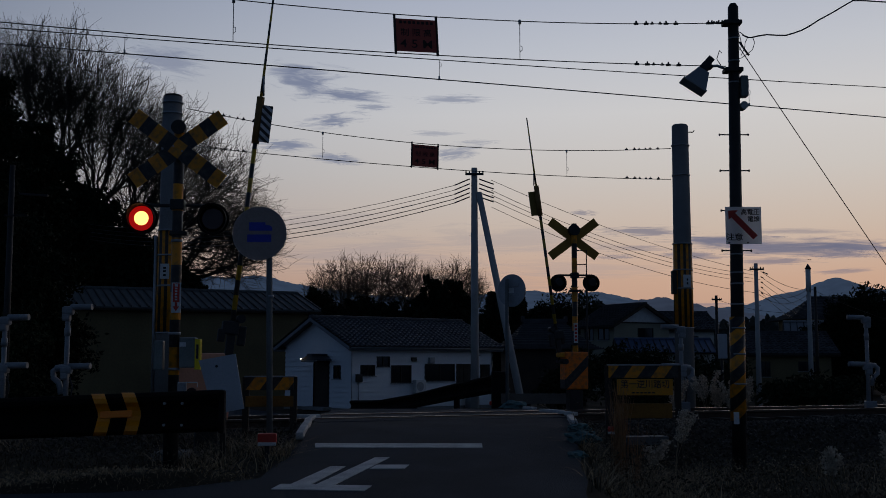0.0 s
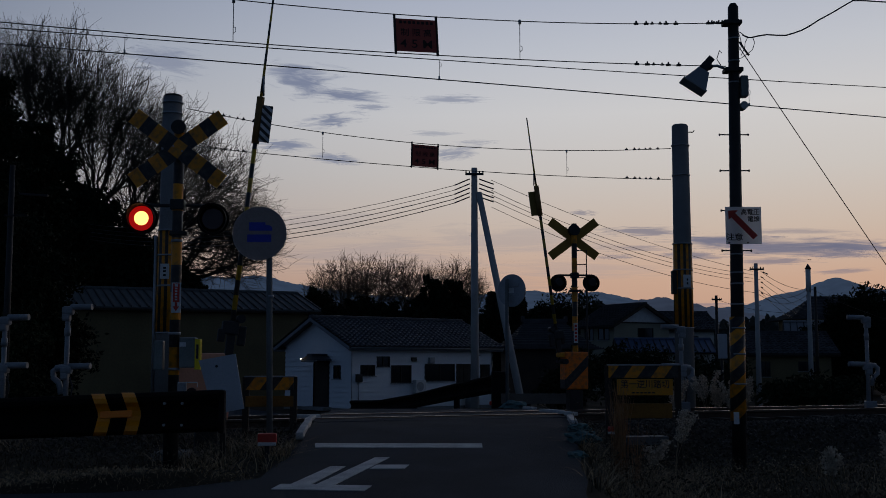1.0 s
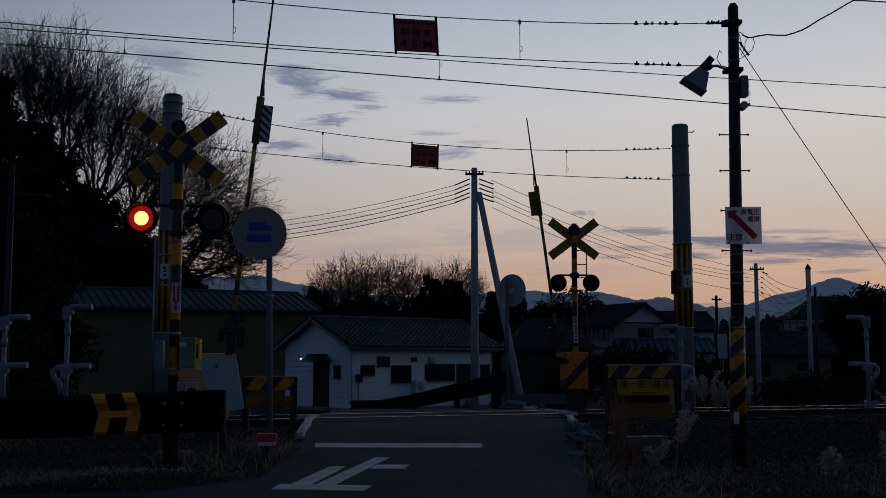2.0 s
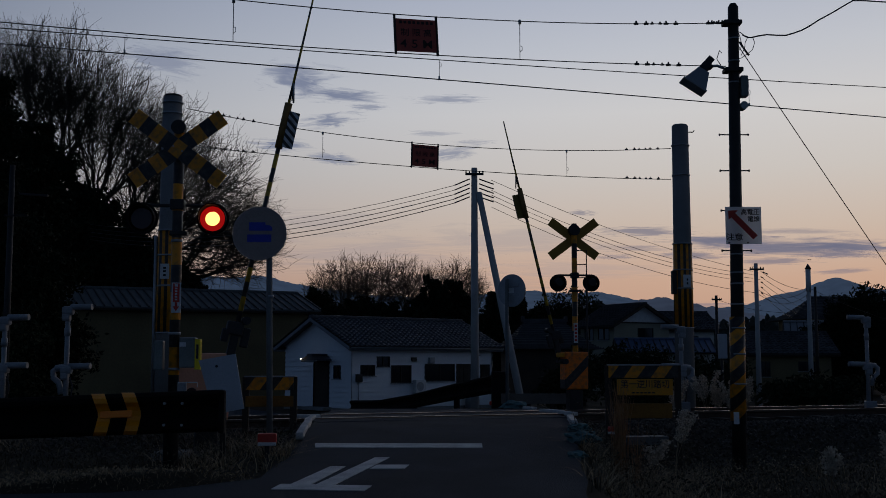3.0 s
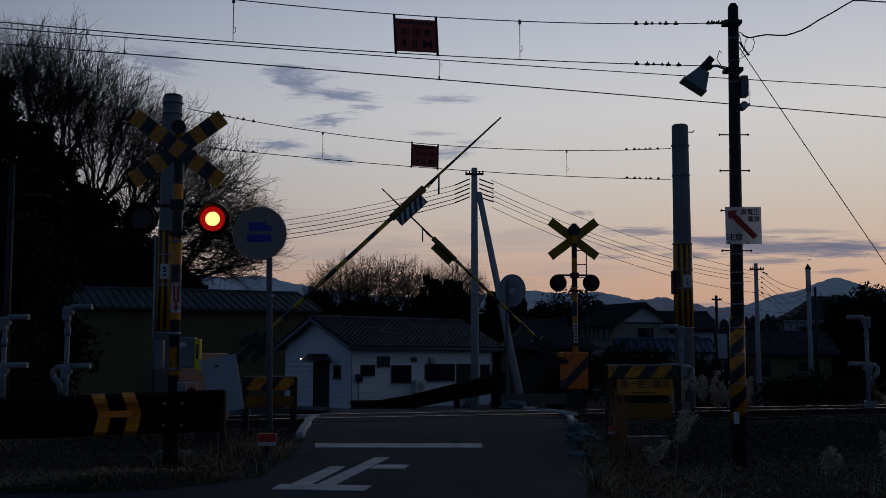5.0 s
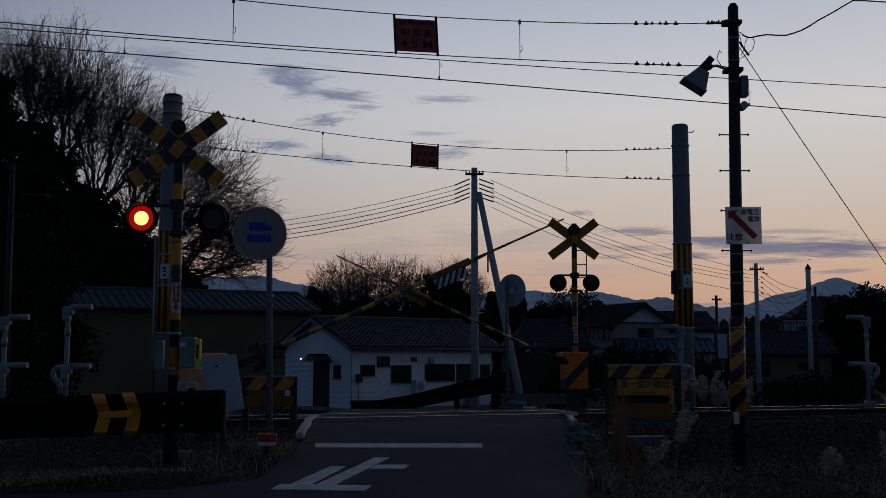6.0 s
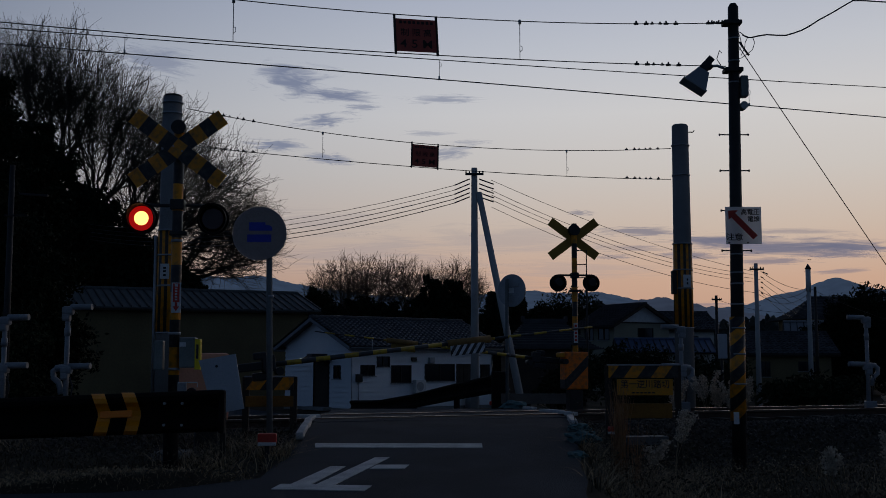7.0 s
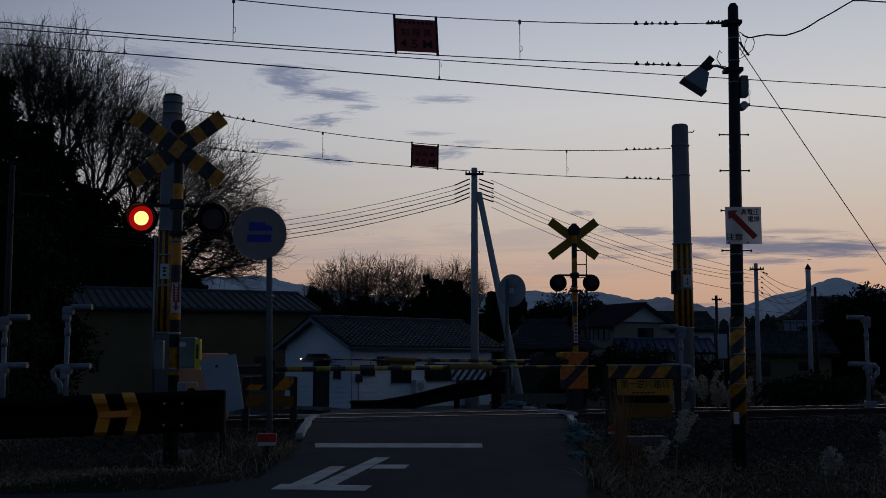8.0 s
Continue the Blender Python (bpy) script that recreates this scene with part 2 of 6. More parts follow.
def lettering(body, height, mat, parent, m, width=None, name="lettering", bold=0.008):
    """Raised letters, height metres tall, centred on the pose m, in its x and y."""
    cu = bpy.data.curves.new(name, "FONT")
    cu.body, cu.size, cu.extrude, cu.offset, cu.align_x, cu.align_y, cu.resolution_u = body, height, 0.0012, height * bold, "CENTER", "CENTER", 3
    tmp = bpy.data.objects.new(name, cu)
    scene.collection.objects.link(tmp)
    me = bpy.data.meshes.new_from_object(tmp.evaluated_get(bpy.context.evaluated_depsgraph_get()))
    bpy.data.objects.remove(tmp)
    if width and len(me.vertices):
        xs = [v.co.x for v in me.vertices]
        k = width / max(1e-4, max(xs) - min(xs))
        for v in me.vertices:
            v.co.x *= k
    me.materials.clear()
    me.materials.append(mat)
    ob = new(name, me)
    ob.parent = parent
    ob.matrix_basis = m
    return ob


def wire(name, a, b, sag, r, label, mat=None, k=14):
    r = r * 0.75
    pts = []
    for i in range(k + 1):
        t = i / k
        p = Vector(a).lerp(Vector(b), t)
        p.z -= sag * 4 * t * (1 - t)
        pts.append(p)
    return solid(name, path_tube(B(), pts, r, 5), mat or wire_m, label, "cable")


# ---- ground plan: the track runs at a slant across the road ----
SKEW = 0.383
U = Vector((1, SKEW, 0)).normalized()


def smooth01(t):
    t = np.clip(t, 0, 1)
    return t * t * (3 - 2 * t)


def road_z(y):
    return np.interp(y, [-30, 0, 5, 8, 10, 12.8, 14.6, 20.6, 25, 33, 46, 70], [-0.8, -0.62, -0.56, -0.42, -0.30, -0.11, 0.0, 0.0, -0.28, -0.85, -1.42, -1.5])


def road_left(y):
    return np.interp(y, [9.0, 9.75, 10.1, 10.8, 12.0, 13.2, 16.4, 21, 25, 33, 46, 70], [-14, -6.0, -2.6, -1.75, -1.62, -1.66, -1.80, -2.0, -2.4, -4.6, -10.5, -24])


def road_right(y):
    return np.interp(y, [4, 10, 13, 16.6, 19, 22, 25, 33, 46, 70], [1.0, 1.25, 1.55, 1.82, 1.85, 1.6, 1.2, -0.6, -5.2, -16])


def track_d(x, y):
    return (y - 18.0 - SKEW * x) * 0.934


def ground_z(x, y):
    """The height of the ground, without and with the road's bed in it."""
    d = track_d(x, y)
    right = smooth01((x + 1.0) / 3.0)
    near_z = -0.62 * right - 0.20 * (1 - right)
    near_z = near_z + smooth01((11 - y) / 3.0) * (road_z(np.minimum(y, 12.0)) - near_z) * (0.25 + 0.75 * smooth01((9.9 - y) / 0.5))
    far_z = -0.65 - 0.85 * smooth01((d - 4) / 14.0)
    bed = -0.14
    z = np.where(d < 0, bed + (near_z - bed) * smooth01((-d - 1.7) / 1.7), bed + (far_z - bed) * smooth01((d - 1.7) / 1.7))
    out = np.maximum(np.maximum(road_left(y) - x, x - road_right(y)), 0)
    k = 1 - smooth01(out / 0.55)
    z = z + (road_z(y) - 0.035 - z) * k
    z = z + 0.05 * np.sin(x * 1.7 + y * 0.6) * np.sin(y * 1.3 - x * 0.4) * smooth01(out / 0.6)
    return z


def gz(x, y):
    return float(ground_z(np.float64(x), np.float64(y)))


def build_ground():
    xs = np.concatenate([-np.geomspace(4000, 16, 26), np.arange(-15, 15, 0.22), np.geomspace(15, 4000, 26)])
    ys = np.concatenate([-np.geomspace(3000, 4, 14), np.arange(-3, 32, 0.22), np.geomspace(32, 4500, 34)])
    X, Y = np.meshgrid(xs, ys)
    Z = ground_z(X, Y)
    w = len(xs)
    verts = np.stack([X, Y, Z], -1).reshape(-1, 3).tolist()
    faces = [(j * w + i, j * w + i + 1, (j + 1) * w + i + 1, (j + 1) * w + i) for j in range(len(ys) - 1) for i in range(w - 1)]
    me = quads("ground", verts, faces)
    me.materials.append(soil)
    for p in me.polygons:
        p.use_smooth = True
    tagged(new("ground", me), "bare brown soil and dead grass beside the railway", "ground", kind="structure")


def build_road():
    ys = np.concatenate([np.arange(-6, 9, 0.6), np.arange(9, 15, 0.15), np.arange(15, 70, 0.6)])
    k = 10
    verts, faces = [], []
    for y in ys:
        a, b = float(road_left(y)), float(road_right(y))
        for i in range(k + 1):
            x = a + (b - a) * i / k
            edge = 0.03 * math.sin(y * 3.1) * math.sin(y * 1.3) if i in (0, k) else 0.0
            verts.append((x + edge, float(y), float(road_z(y)) + (0.012 - 0.03 * abs(i / k - 0.5) ** 2)))
    for j in range(len(ys) - 1):
        for i in range(k):
            a = j * (k + 1) + i
            faces.append((a, a + 1, a + k + 2, a + k + 1))
    me = quads("road", verts, faces)
    me.materials.append(asphalt)
    tagged(new("road", me), "narrow worn asphalt road rising to the crossing", "road", kind="structure")


def flat_mark(name, polys, label):
    """Thick paint on the road from outlines in x and y."""
    bm = B()
    for poly in polys:
        lo = [bm.verts.new((x, y, float(road_z(y)) + 0.010)) for x, y in poly]
        hi = [bm.verts.new((x, y, float(road_z(y)) + 0.018)) for x, y in poly]
        n = len(poly)
        bm.faces.new(hi)
        for i in range(n):
            bm.faces.new((lo[i], lo[(i + 1) % n], hi[(i + 1) % n], hi[i]))
    solid(name, bm, white_road, label, "road marking", kind="structure")


# ---- the large structure ----
build_ground()
build_road()
flat_mark("stop_line", [[(-1.42, 12.72), (0.44, 12.70), (0.44, 13.03), (-1.46, 13.05)]], "worn white stop line painted across the lane")
flat_mark("road_lettering", [[(-1.52, 10.17), (-0.69, 10.08), (-0.64, 10.33), (-1.47, 10.42)], [(-1.38, 10.41), (-1.20, 10.39), (-0.97, 11.41), (-1.12, 11.41)],
                             [(-1.15, 10.39), (-0.98, 10.37), (-0.56, 11.99), (-0.71, 11.99)], [(-0.72, 11.27), (-0.38, 11.27), (-0.34, 11.51), (-0.66, 11.51)]],
          "white painted Japanese stop character, stretched along the road")


def along(x, d=0.0):
    """A point of the plan: d metres beyond the track's middle, at x."""
    return x, 18.0 + SKEW * x + d / 0.934


def build_track():
    t = thing("railway_track", pose(0, 0, 0), "single railway track of worn steel rails on ballast", "railway track", kind="structure")
    ang = math.degrees(math.atan(SKEW))
    for d in (-0.565, 0.565):
        bm = B()
        prof = [(-0.065, -0.15), (0.065, -0.15), (0.065, -0.138), (0.012, -0.12), (0.012, -0.045), (0.034, -0.035), (0.034, -0.006), (0.026, 0.0), (-0.026, 0.0),
                (-0.034, -0.006), (-0.034, -0.035), (-0.012, -0.045), (-0.012, -0.12), (-0.065, -0.138)]
        prism(bm, prof, 240.0, m=pose(0, 0, 0, 0, 0, 0) @ Matrix.Translation((0, -120, 0)))
        rl = part("rail", bm, rust, t, m=Matrix.Translation((*along(0, d), 0.026)) @ pose(0, 0, 0, 0, 0, ang - 90))
        part("running_band", box(B(), (0, 0, 0.001), (0.05, 240.0, 0.006)), steel_rail, rl, "polished top of the rail")
    bm = box(B(), (0, 0, -0.1), (2.1, 0.22, 0.15), 0.012)
    me = mesh_of("sleeper", bm)
    for i in range(-22, 44):
        x = i * 0.62
        if -3.2 < x < 3.0:
            continue
        part("sleeper", me, dark_wood, t, m=Matrix.Translation((*along(x), -0.055)) @ pose(0, 0, 0, 0, 0, ang - 90))
    # crossing slabs between and beside the rails
    for d, w in ((-1.02, 0.72), (0.0, 0.94), (1.02, 0.72)):
        for i in range(4):
            bm = box(B(), (0, 0, -0.05), (0.955, w, 0.12), 0.012)
            part("crossing_slab", bm, asphalt, t, m=Matrix.Translation((*along(-1.42 + i * 0.93, d), 0.007)) @ pose(0, 0, 0, 0, 0, ang))
    return t


build_track()


def build_ballast():
    rng = np.random.default_rng(4)
    base = np.array([(1, 0, -.3), (-.5, .9, -.3), (-.5, -.9, -.3), (.3, .2, .8), (-.6, 0, .5), (.5, -.6, .4)])
    tri = [(0, 1, 3), (1, 4, 3), (1, 2, 4), (2, 5, 4), (2, 0, 5), (0, 3, 5), (3, 4, 5), (0, 2, 1)]
    verts, faces = [], []
    for _ in range(26000):
        x = rng.uniform(-9, 13)
        d = rng.choice([rng.uniform(-3.6, -0.65), rng.uniform(-0.5, 0.5), rng.uniform(0.6, 2.6)], p=[0.72, 0.14, 0.14])
        px, py = along(x, d)
        if road_left(py) - 0.15 < px < road_right(py) + 0.15:
            continue
        s = rng.uniform(0.018, 0.042)
        q = Euler(rng.uniform(0, 6.28, 3)).to_matrix()
        k = len(verts)
        o = Vector((px, py, gz(px, py) + s * 0.4))
        sx = Vector(rng.uniform(0.75, 1.25, 3))
        verts += [tuple(o + q @ Vector(v * np.array(sx) * s)) for v in base]
        faces += [(a + k, b + k, c + k) for a, b, c in tri]
    me = quads("ballast_stones", verts, faces)
    me.materials.append(ballast_m)
    tagged(new("ballast_stones", me), "loose brown ballast stones on the railway bank", "ballast", kind="stuff")


build_ballast()


def build_kerbs():
    # whitewashed kerb stones along both edges of the crossing
    for side, rows in ((-1, [(-1.72, 13.7), (-1.76, 14.5), (-1.82, 15.3), (-1.90, 16.1), (-1.92, 16.9)]), (1, [(1.62, 13.9), (1.70, 14.7), (1.78, 15.5), (1.84, 16.3), (1.90, 17.1)])):
        for i, ((x0, y0), (x1, y1)) in enumerate(zip(rows, rows[1:])):
            if side > 0 and i < 2:
                continue
            a = math.degrees(math.atan2(y1 - y0, x1 - x0))
            za, zb = float(road_z(y0)), float(road_z(y1))
            rise = math.degrees(math.atan2(zb - za, math.hypot(x1 - x0, y1 - y0)))
            bm = box(B(), (0, 0, 0.02), (math.hypot(x1 - x0, y1 - y0) - 0.015, 0.095, 0.09), 0.018)
            ob = solid("kerb_stone", bm, kerb_m, "weathered whitewashed concrete kerb stone beside the road", "kerb",
                       Matrix.Translation(((x0 + x1) / 2, (y0 + y1) / 2, (za + zb) / 2 - 0.005)) @ pose(0, 0, 0, 0, -rise, a), "kerb stones")
    for x, y, w, a in ((-2.05, 17.1, 0.42, 14), (1.80, 18.9, 0.6, -62), (1.52, 20.0, 0.3, -62), (1.98, 18.1, 0.4, -62)):
        solid("kerb_stone", box(B(), (0, 0, 0.03), (w, 0.12, 0.06), 0.012), kerb_m, "loose whitewashed concrete block at the crossing's corner", "kerb",
              pose(x, y, 0.0, 0, 0, a), "kerb stones")


build_kerbs()

# ---- poles, spans and wires of the railway ----


def round_pole(name, x, y, top, r0, r1, mat, label, z0=None, lean=(0, 0)):
    z = gz(x, y) - 0.15 if z0 is None else z0
    t = thing(name, pose(x, y, z), label, "pole")
    bm = rod(B(), (0, 0, 0), (lean[0], lean[1], top - z), r0, r1, 24)
    part("shaft", bm, mat, t)
    return t, z


def band(t, z, r, h=0.03, mat=None, name="steel_band", x=0.0):
    bm = rod(B(), (x, 0, z - h / 2), (x, 0, z + h / 2), r, r, 24)
    return part(name, bm, mat or galv, t)


def span_insulators(t, rows, pole):
    """Strings of small porcelain beads near the end of a span wire."""
    for a, b in rows:
        a, b = Vector(a), Vector(b)
        for k in (0.0, 0.25, 0.40, 0.60, 0.75, 1.0):
            p = a.lerp(b, k)
            s = 0.7 if 0.3 < k < 0.7 else 1.0
            bm = rod(B(), p + Vector((-0.030 * s, 0, 0)), p + Vector((0.030 * s, 0, 0)), 0.017 * s, 0.017 * s, 8)
            rod(bm, p - Vector((0, 0, 0.008)), p + Vector((0, 0, 0.040 * s)), 0.015, 0.011, 6)
            part("insulator", bm, dark_iron, t, m=Matrix.Translation(-Vector(pole)))


# pole carrying the nearer height-limit span
NP = (3.955, 15.3)
t, z = round_pole("span_pole", *NP, 5.75, 0.098, 0.071, dark_iron, "tall dark steel pole with floodlight and yellow-black banded foot", lean=(0.075, 0))
NPZ = z
part("dome_cap", rod(B(), (0.075, 0, 5.75 - z), (0.075, 0, 5.80 - z), 0.071, 0.04, 24), dark_iron, t)
part("band_sleeve", rod(B(), (0.005, 0, 0.06 - z), (0.02, 0, 1.45 - z), 0.106, 0.102, 24), pole_spiral, t, "yellow and black diagonal bands")
part("white_tag", box(B(), (-0.05, -0.113, 0.10 - z), (0.075, 0.01, 0.16), 0.003), white_m, t, "small white number tag")
for h in (1.62, 1.9, 2.05, 2.3, 4.68, 4.98, 5.3, 0.55, 0.95, 1.3):
    band(t, h - z, 0.108 if h < 1.6 else 0.099 - 0.0042 * h, 0.02, x=0.012 * (h - z))
for h, dx in ((3.45, 0), (3.95, 0), (2.35, 0.1), (2.9, -0.05)):
    bm = B()
    rod(bm, (-0.15, 0, h - z), (0.23, 0, h - z), 0.009, 0.009, 8)
    for s in (-1, 1):
        rod(bm, (0.04 + s * 0.19, 0, h - z), (0.04 + s * 0.205, 0, h - z), 0.017, 0.017, 8)
    part("step_bolt", bm, dark_iron, t)
for h in (5.52, 4.85):
    part("wire_clamp", box(B(), (0.05, 0, h - z), (0.25, 0.20, 0.055), 0.01), dark_iron, t)
part("junction_box", box(B(), (0.19, 0, 4.62 - z), (0.10, 0.16, 0.29), 0.012), green_grey, t)
part("meter_drum", rod(B(), (0.19, -0.03, 4.36 - z), (0.19, 0.12, 4.36 - z), 0.055, 0.055, 14), galv, t)
bm = B()
path_tube(bm, [(-0.1, 0, 4.90 - z), (-0.18, -0.05, 5.0 - z), (-0.14, -0.05, 5.12 - z), (-0.1, 0, 5.1 - z)], 0.006)
for pts in ([(0.105, -0.06, 5.390 - z), (0.155, -0.06, 5.370 - z), (0.205, -0.06, 5.330 - z), (0.255, -0.06, 5.310 - z)],
            [(0.115, -0.06, 5.390 - z), (0.145, -0.06, 5.310 - z), (0.165, -0.06, 5.210 - z), (0.155, -0.06, 5.160 - z), (0.105, -0.06, 5.090 - z)],
            [(0.325, -0.06, 5.290 - z), (0.345, -0.06, 5.230 - z), (0.315, -0.06, 5.130 - z), (0.255, -0.06, 5.080 - z), (0.155, -0.06, 5.010 - z), (0.105, -0.06, 5.000 - z)],
            [(0.255, -0.06, 5.310 - z), (0.215, -0.06, 5.230 - z), (0.205, -0.06, 5.150 - z), (0.155, -0.06, 5.050 - z)]):
    path_tube(bm, pts, 0.005)
path_tube(bm, [(0.135, -0.06, 5.240 - z), (0.225, -0.06, 5.100 - z), (0.265, -0.06, 5.050 - z)], 0.014)
part("loose_cable", bm, wire_m, t)
span_insulators(t, [((2.59, 14.79, 5.357), (3.17, 15.01, 5.425)), ((3.66, 15.20, 5.489), (3.87, 15.28, 5.518)), ((2.59, 14.79, 4.805), (3.20, 15.02, 4.851))], (*NP, z))

# floodlight
fl = part("floodlight", box(B(), (0, 0, 0), (0.16, 0.16, 0.09), 0.02), dark_iron, t, "floodlight with a grey flared shade", m=pose(-0.333, -0.1, 4.865 - z, 0, -20, 0) @ Matrix.Scale(0.88, 4))
bm = B()
r = [bm.verts.new(v) for v in ((-.09, -.09, -.03), (.09, -.09, -.03), (.09, .09, -.03), (-.09, .09, -.03), (-.20, -.17, -.34), (.20, -.17, -.34), (.20, .17, -.34), (-.20, .17, -.34))]
for f in ((0, 1, 2, 3), (0, 4, 5, 1), (1, 5, 6, 2), (2, 6, 7, 3), (3, 7, 4, 0)):
    bm.faces.new([r[i] for i in f])
bmesh.ops.solidify(bm, geom=bm.faces[:], thickness=0.008)
part("shade", bm, paint("floodlight_shade_metal", (0.50, 0.56, 0.62), (0.40, 0.45, 0.50), 0.4, 0.0), fl, m=pose(-0.05, 0, -0.01, 0, 53, 0))
part("rim", box(B(), (0, 0, 0), (0.42, 0.36, 0.03), 0.010), galv, fl, m=pose(-0.312, 0, -0.208, 0, 53, 0))
part("bracket", path_tube(B(), [(0.34, 0.1, -0.14), (0.18, 0.05, -0.02), (0.0, 0, 0.02), (-0.08, 0, 0.03)], 0.022, 8), galv, fl)
part("ballast_case", box(B(), (0, 0, 0), (0.11, 0.14, 0.24), 0.02), dark_iron, fl, m=pose(0.02, 0, 0.06, 0, 62, 0))

# warning board on the pole
wb = thing("warning_board", pose(4.05, 15.13, 2.675), "white high-voltage warning board with a red arrow", "sign")
acrylic, an, al, ap = material("white_acrylic")
ap.inputs["Base Color"].default_value, ap.inputs["Roughness"].default_value = (0.88, 0.89, 0.90, 1), 0.4
a_tr, a_mix = an.new("ShaderNodeBsdfTranslucent"), an.new("ShaderNodeMixShader")
a_tr.inputs[0].default_value, a_mix.inputs[0].default_value = (0.93, 0.94, 0.96, 1), 0.8
al.new(ap.outputs[0], a_mix.inputs[1])
al.new(a_tr.outputs[0], a_mix.inputs[2])
al.new(a_mix.outputs[0], an["Material Output"].inputs[0])
part("board", box(B(), (0, 0, 0), (0.485, 0.003, 0.505)), acrylic, wb)
bm = prism(B(), [(-0.205, 0.20), (-0.075, 0.205), (-0.11, 0.165), (0.185, -0.135), (0.125, -0.19), (-0.165, 0.11), (-0.20, 0.075)], 0.006, m=Matrix.Translation((0, -0.012, 0)))
part("arrow", bm, red_m, wb, "red slanting arrow")
UPRIGHT = pose(0, 0, 0, 90, 0, 0)
for body, h, w, x, zz in (("高電圧", 0.085, 0.245, 0.09, 0.175), ("電線", 0.085, 0.16, 0.135, 0.08), ("注意", 0.105, 0.225, -0.125, -0.165)):
    lettering(body, h, black_m, wb, Matrix.Translation((x, -0.0085, zz)) @ UPRIGHT, w, bold=0.016)
for x in (-0.2, 0.05):
    part("bolt", rod(B(), (x, -0.006, -0.235), (x, -0.02, -0.235), 0.012, 0.012, 8), dark_iron, wb)

# large concrete poles of the further span
FRP, FLP = (5.14, 24.15), (-4.94, 20.3)
t, z = round_pole("concrete_pole", *FRP, 5.92, 0.215, 0.175, concrete, "grey round concrete pole with a striped guard sleeve", z0=gz(*FRP) - 0.2)
part("end_cap", rod(B(), (0, 0, 5.92 - z), (0, 0, 5.96 - z), 0.175, 0.15, 24), concrete, t)
part("guard_sleeve", rod(B(), (0, 0, 1.55 - z), (0, 0, 3.35 - z), 0.21, 0.20, 24), wrap_stripe, t, "yellow and black upright guard bands")
part("switch_box", box(B(), (-0.21, -0.06, 2.53 - z), (0.09, 0.2, 0.5), 0.015), dark_iron, t)
part("number_plate", box(B(), (0.04, -0.215, 2.55 - z), (0.16, 0.012, 0.27), 0.004), white_m, t, "white plate with unreadable marks")
for k in (-0.05, 0.03):
    part("plate_mark", box(B(), (0.045, -0.223, 2.55 + k - z), (0.03, 0.006, 0.045)), dark_iron, t)
for h in (3.36, 2.4, 2.8, 1.56, 5.5, 4.85):
    band(t, h - z, 0.214 if h < 3.5 else 0.196, 0.025)
part("pole_bracket", path_tube(B(), [(0.15, 0, 5.8 - z), (0.28, 0, 5.8 - z), (0.31, 0, 5.84 - z)], 0.012), dark_iron, t)
span_insulators(t, [((3.90, 23.69, 5.33), (4.62, 23.97, 5.40)), ((3.90, 23.69, 4.725), (4.62, 23.97, 4.745))], (*FRP, z))
t, z = round_pole("concrete_pole", *FLP, 5.66, 0.215, 0.172, concrete, "grey round concrete pole behind the crossing signal", z0=gz(*FLP) - 0.2)
part("end_cap", rod(B(), (0, 0, 5.66 - z), (0, 0, 5.70 - z), 0.178, 0.15, 24), dark_iron, t)
part("guard_sleeve", rod(B(), (0, 0, 1.35 - z), (0, 0, 3.2 - z), 0.21, 0.20, 24), wrap_stripe, t, "yellow and black upright guard bands")
part("cable_pipe", rod(B(), (-0.23, -0.05, 0.2 - z), (-0.23, -0.05, 3.1 - z), 0.03, 0.03, 8), galv, t)
part("number_plate", box(B(), (-0.02, -0.22, 2.45 - z), (0.16, 0.012, 0.27), 0.004), white_m, t, "white plate with unreadable marks")
for k in (-0.07, 0.0, 0.06):
    part("plate_mark", box(B(), (-0.02, -0.229, 2.45 + k - z), (0.05, 0.006, 0.035)), dark_iron, t)
for h in (5.55, 5.35, 3.2, 2.2, 2.75, 1.36):
    band(t, h - z, 0.212 if h < 3.5 else 0.192, 0.03)
span_insulators(t, [((-4.25, 20.58, 5.415), (-3.55, 20.84, 5.325)), ((-4.2, 20.6, 4.765), (-3.55, 20.84, 4.745))], (*FLP, z))

# span wires, catenary
def strung(name, pts, r, label):
    """A wire through a few supports, sagging evenly between its ends."""
    xs = [p[0] for p in pts]
    out = []
    for i in range(41):
        x = xs[0] + (xs[-1] - xs[0]) * i / 40
        f = np.polyfit(xs, [p[2] for p in pts], 3)
        g = np.polyfit(xs, [p[1] for p in pts], 1)
        out.append((x, float(np.polyval(g, x)), float(np.polyval(f, x))))
    r = r * 0.72
    return solid(name, path_tube(B(), out, r, 6), wire_m, label, "cable")


SPAN = "thin dark span wire that carries a height board"
strung("span_wire", [(-7.50, 10.93, 5.309), (-2.46, 12.86, 5.061), (-2.03, 13.02, 5.065), (-1.26, 13.32, 5.082), (-0.58, 13.57, 5.107), (-0.06, 13.77, 5.133), (0.99, 14.17, 5.204), (2.38, 14.71, 5.334), (3.93, 15.30, 5.526), (3.93, 15.30, 5.526)], 0.0085, SPAN)
strung("span_wire", [(-7.50, 10.93, 4.533), (-4.81, 11.96, 4.516), (-3.70, 12.38, 4.527), (-2.52, 12.83, 4.552), (-1.58, 13.19, 4.581), (-0.58, 13.57, 4.620), (0.11, 13.84, 4.653), (0.98, 14.17, 4.700), (2.49, 14.75, 4.798), (3.91, 15.29, 4.908), (3.91, 15.29, 4.908)], 0.0085, SPAN)
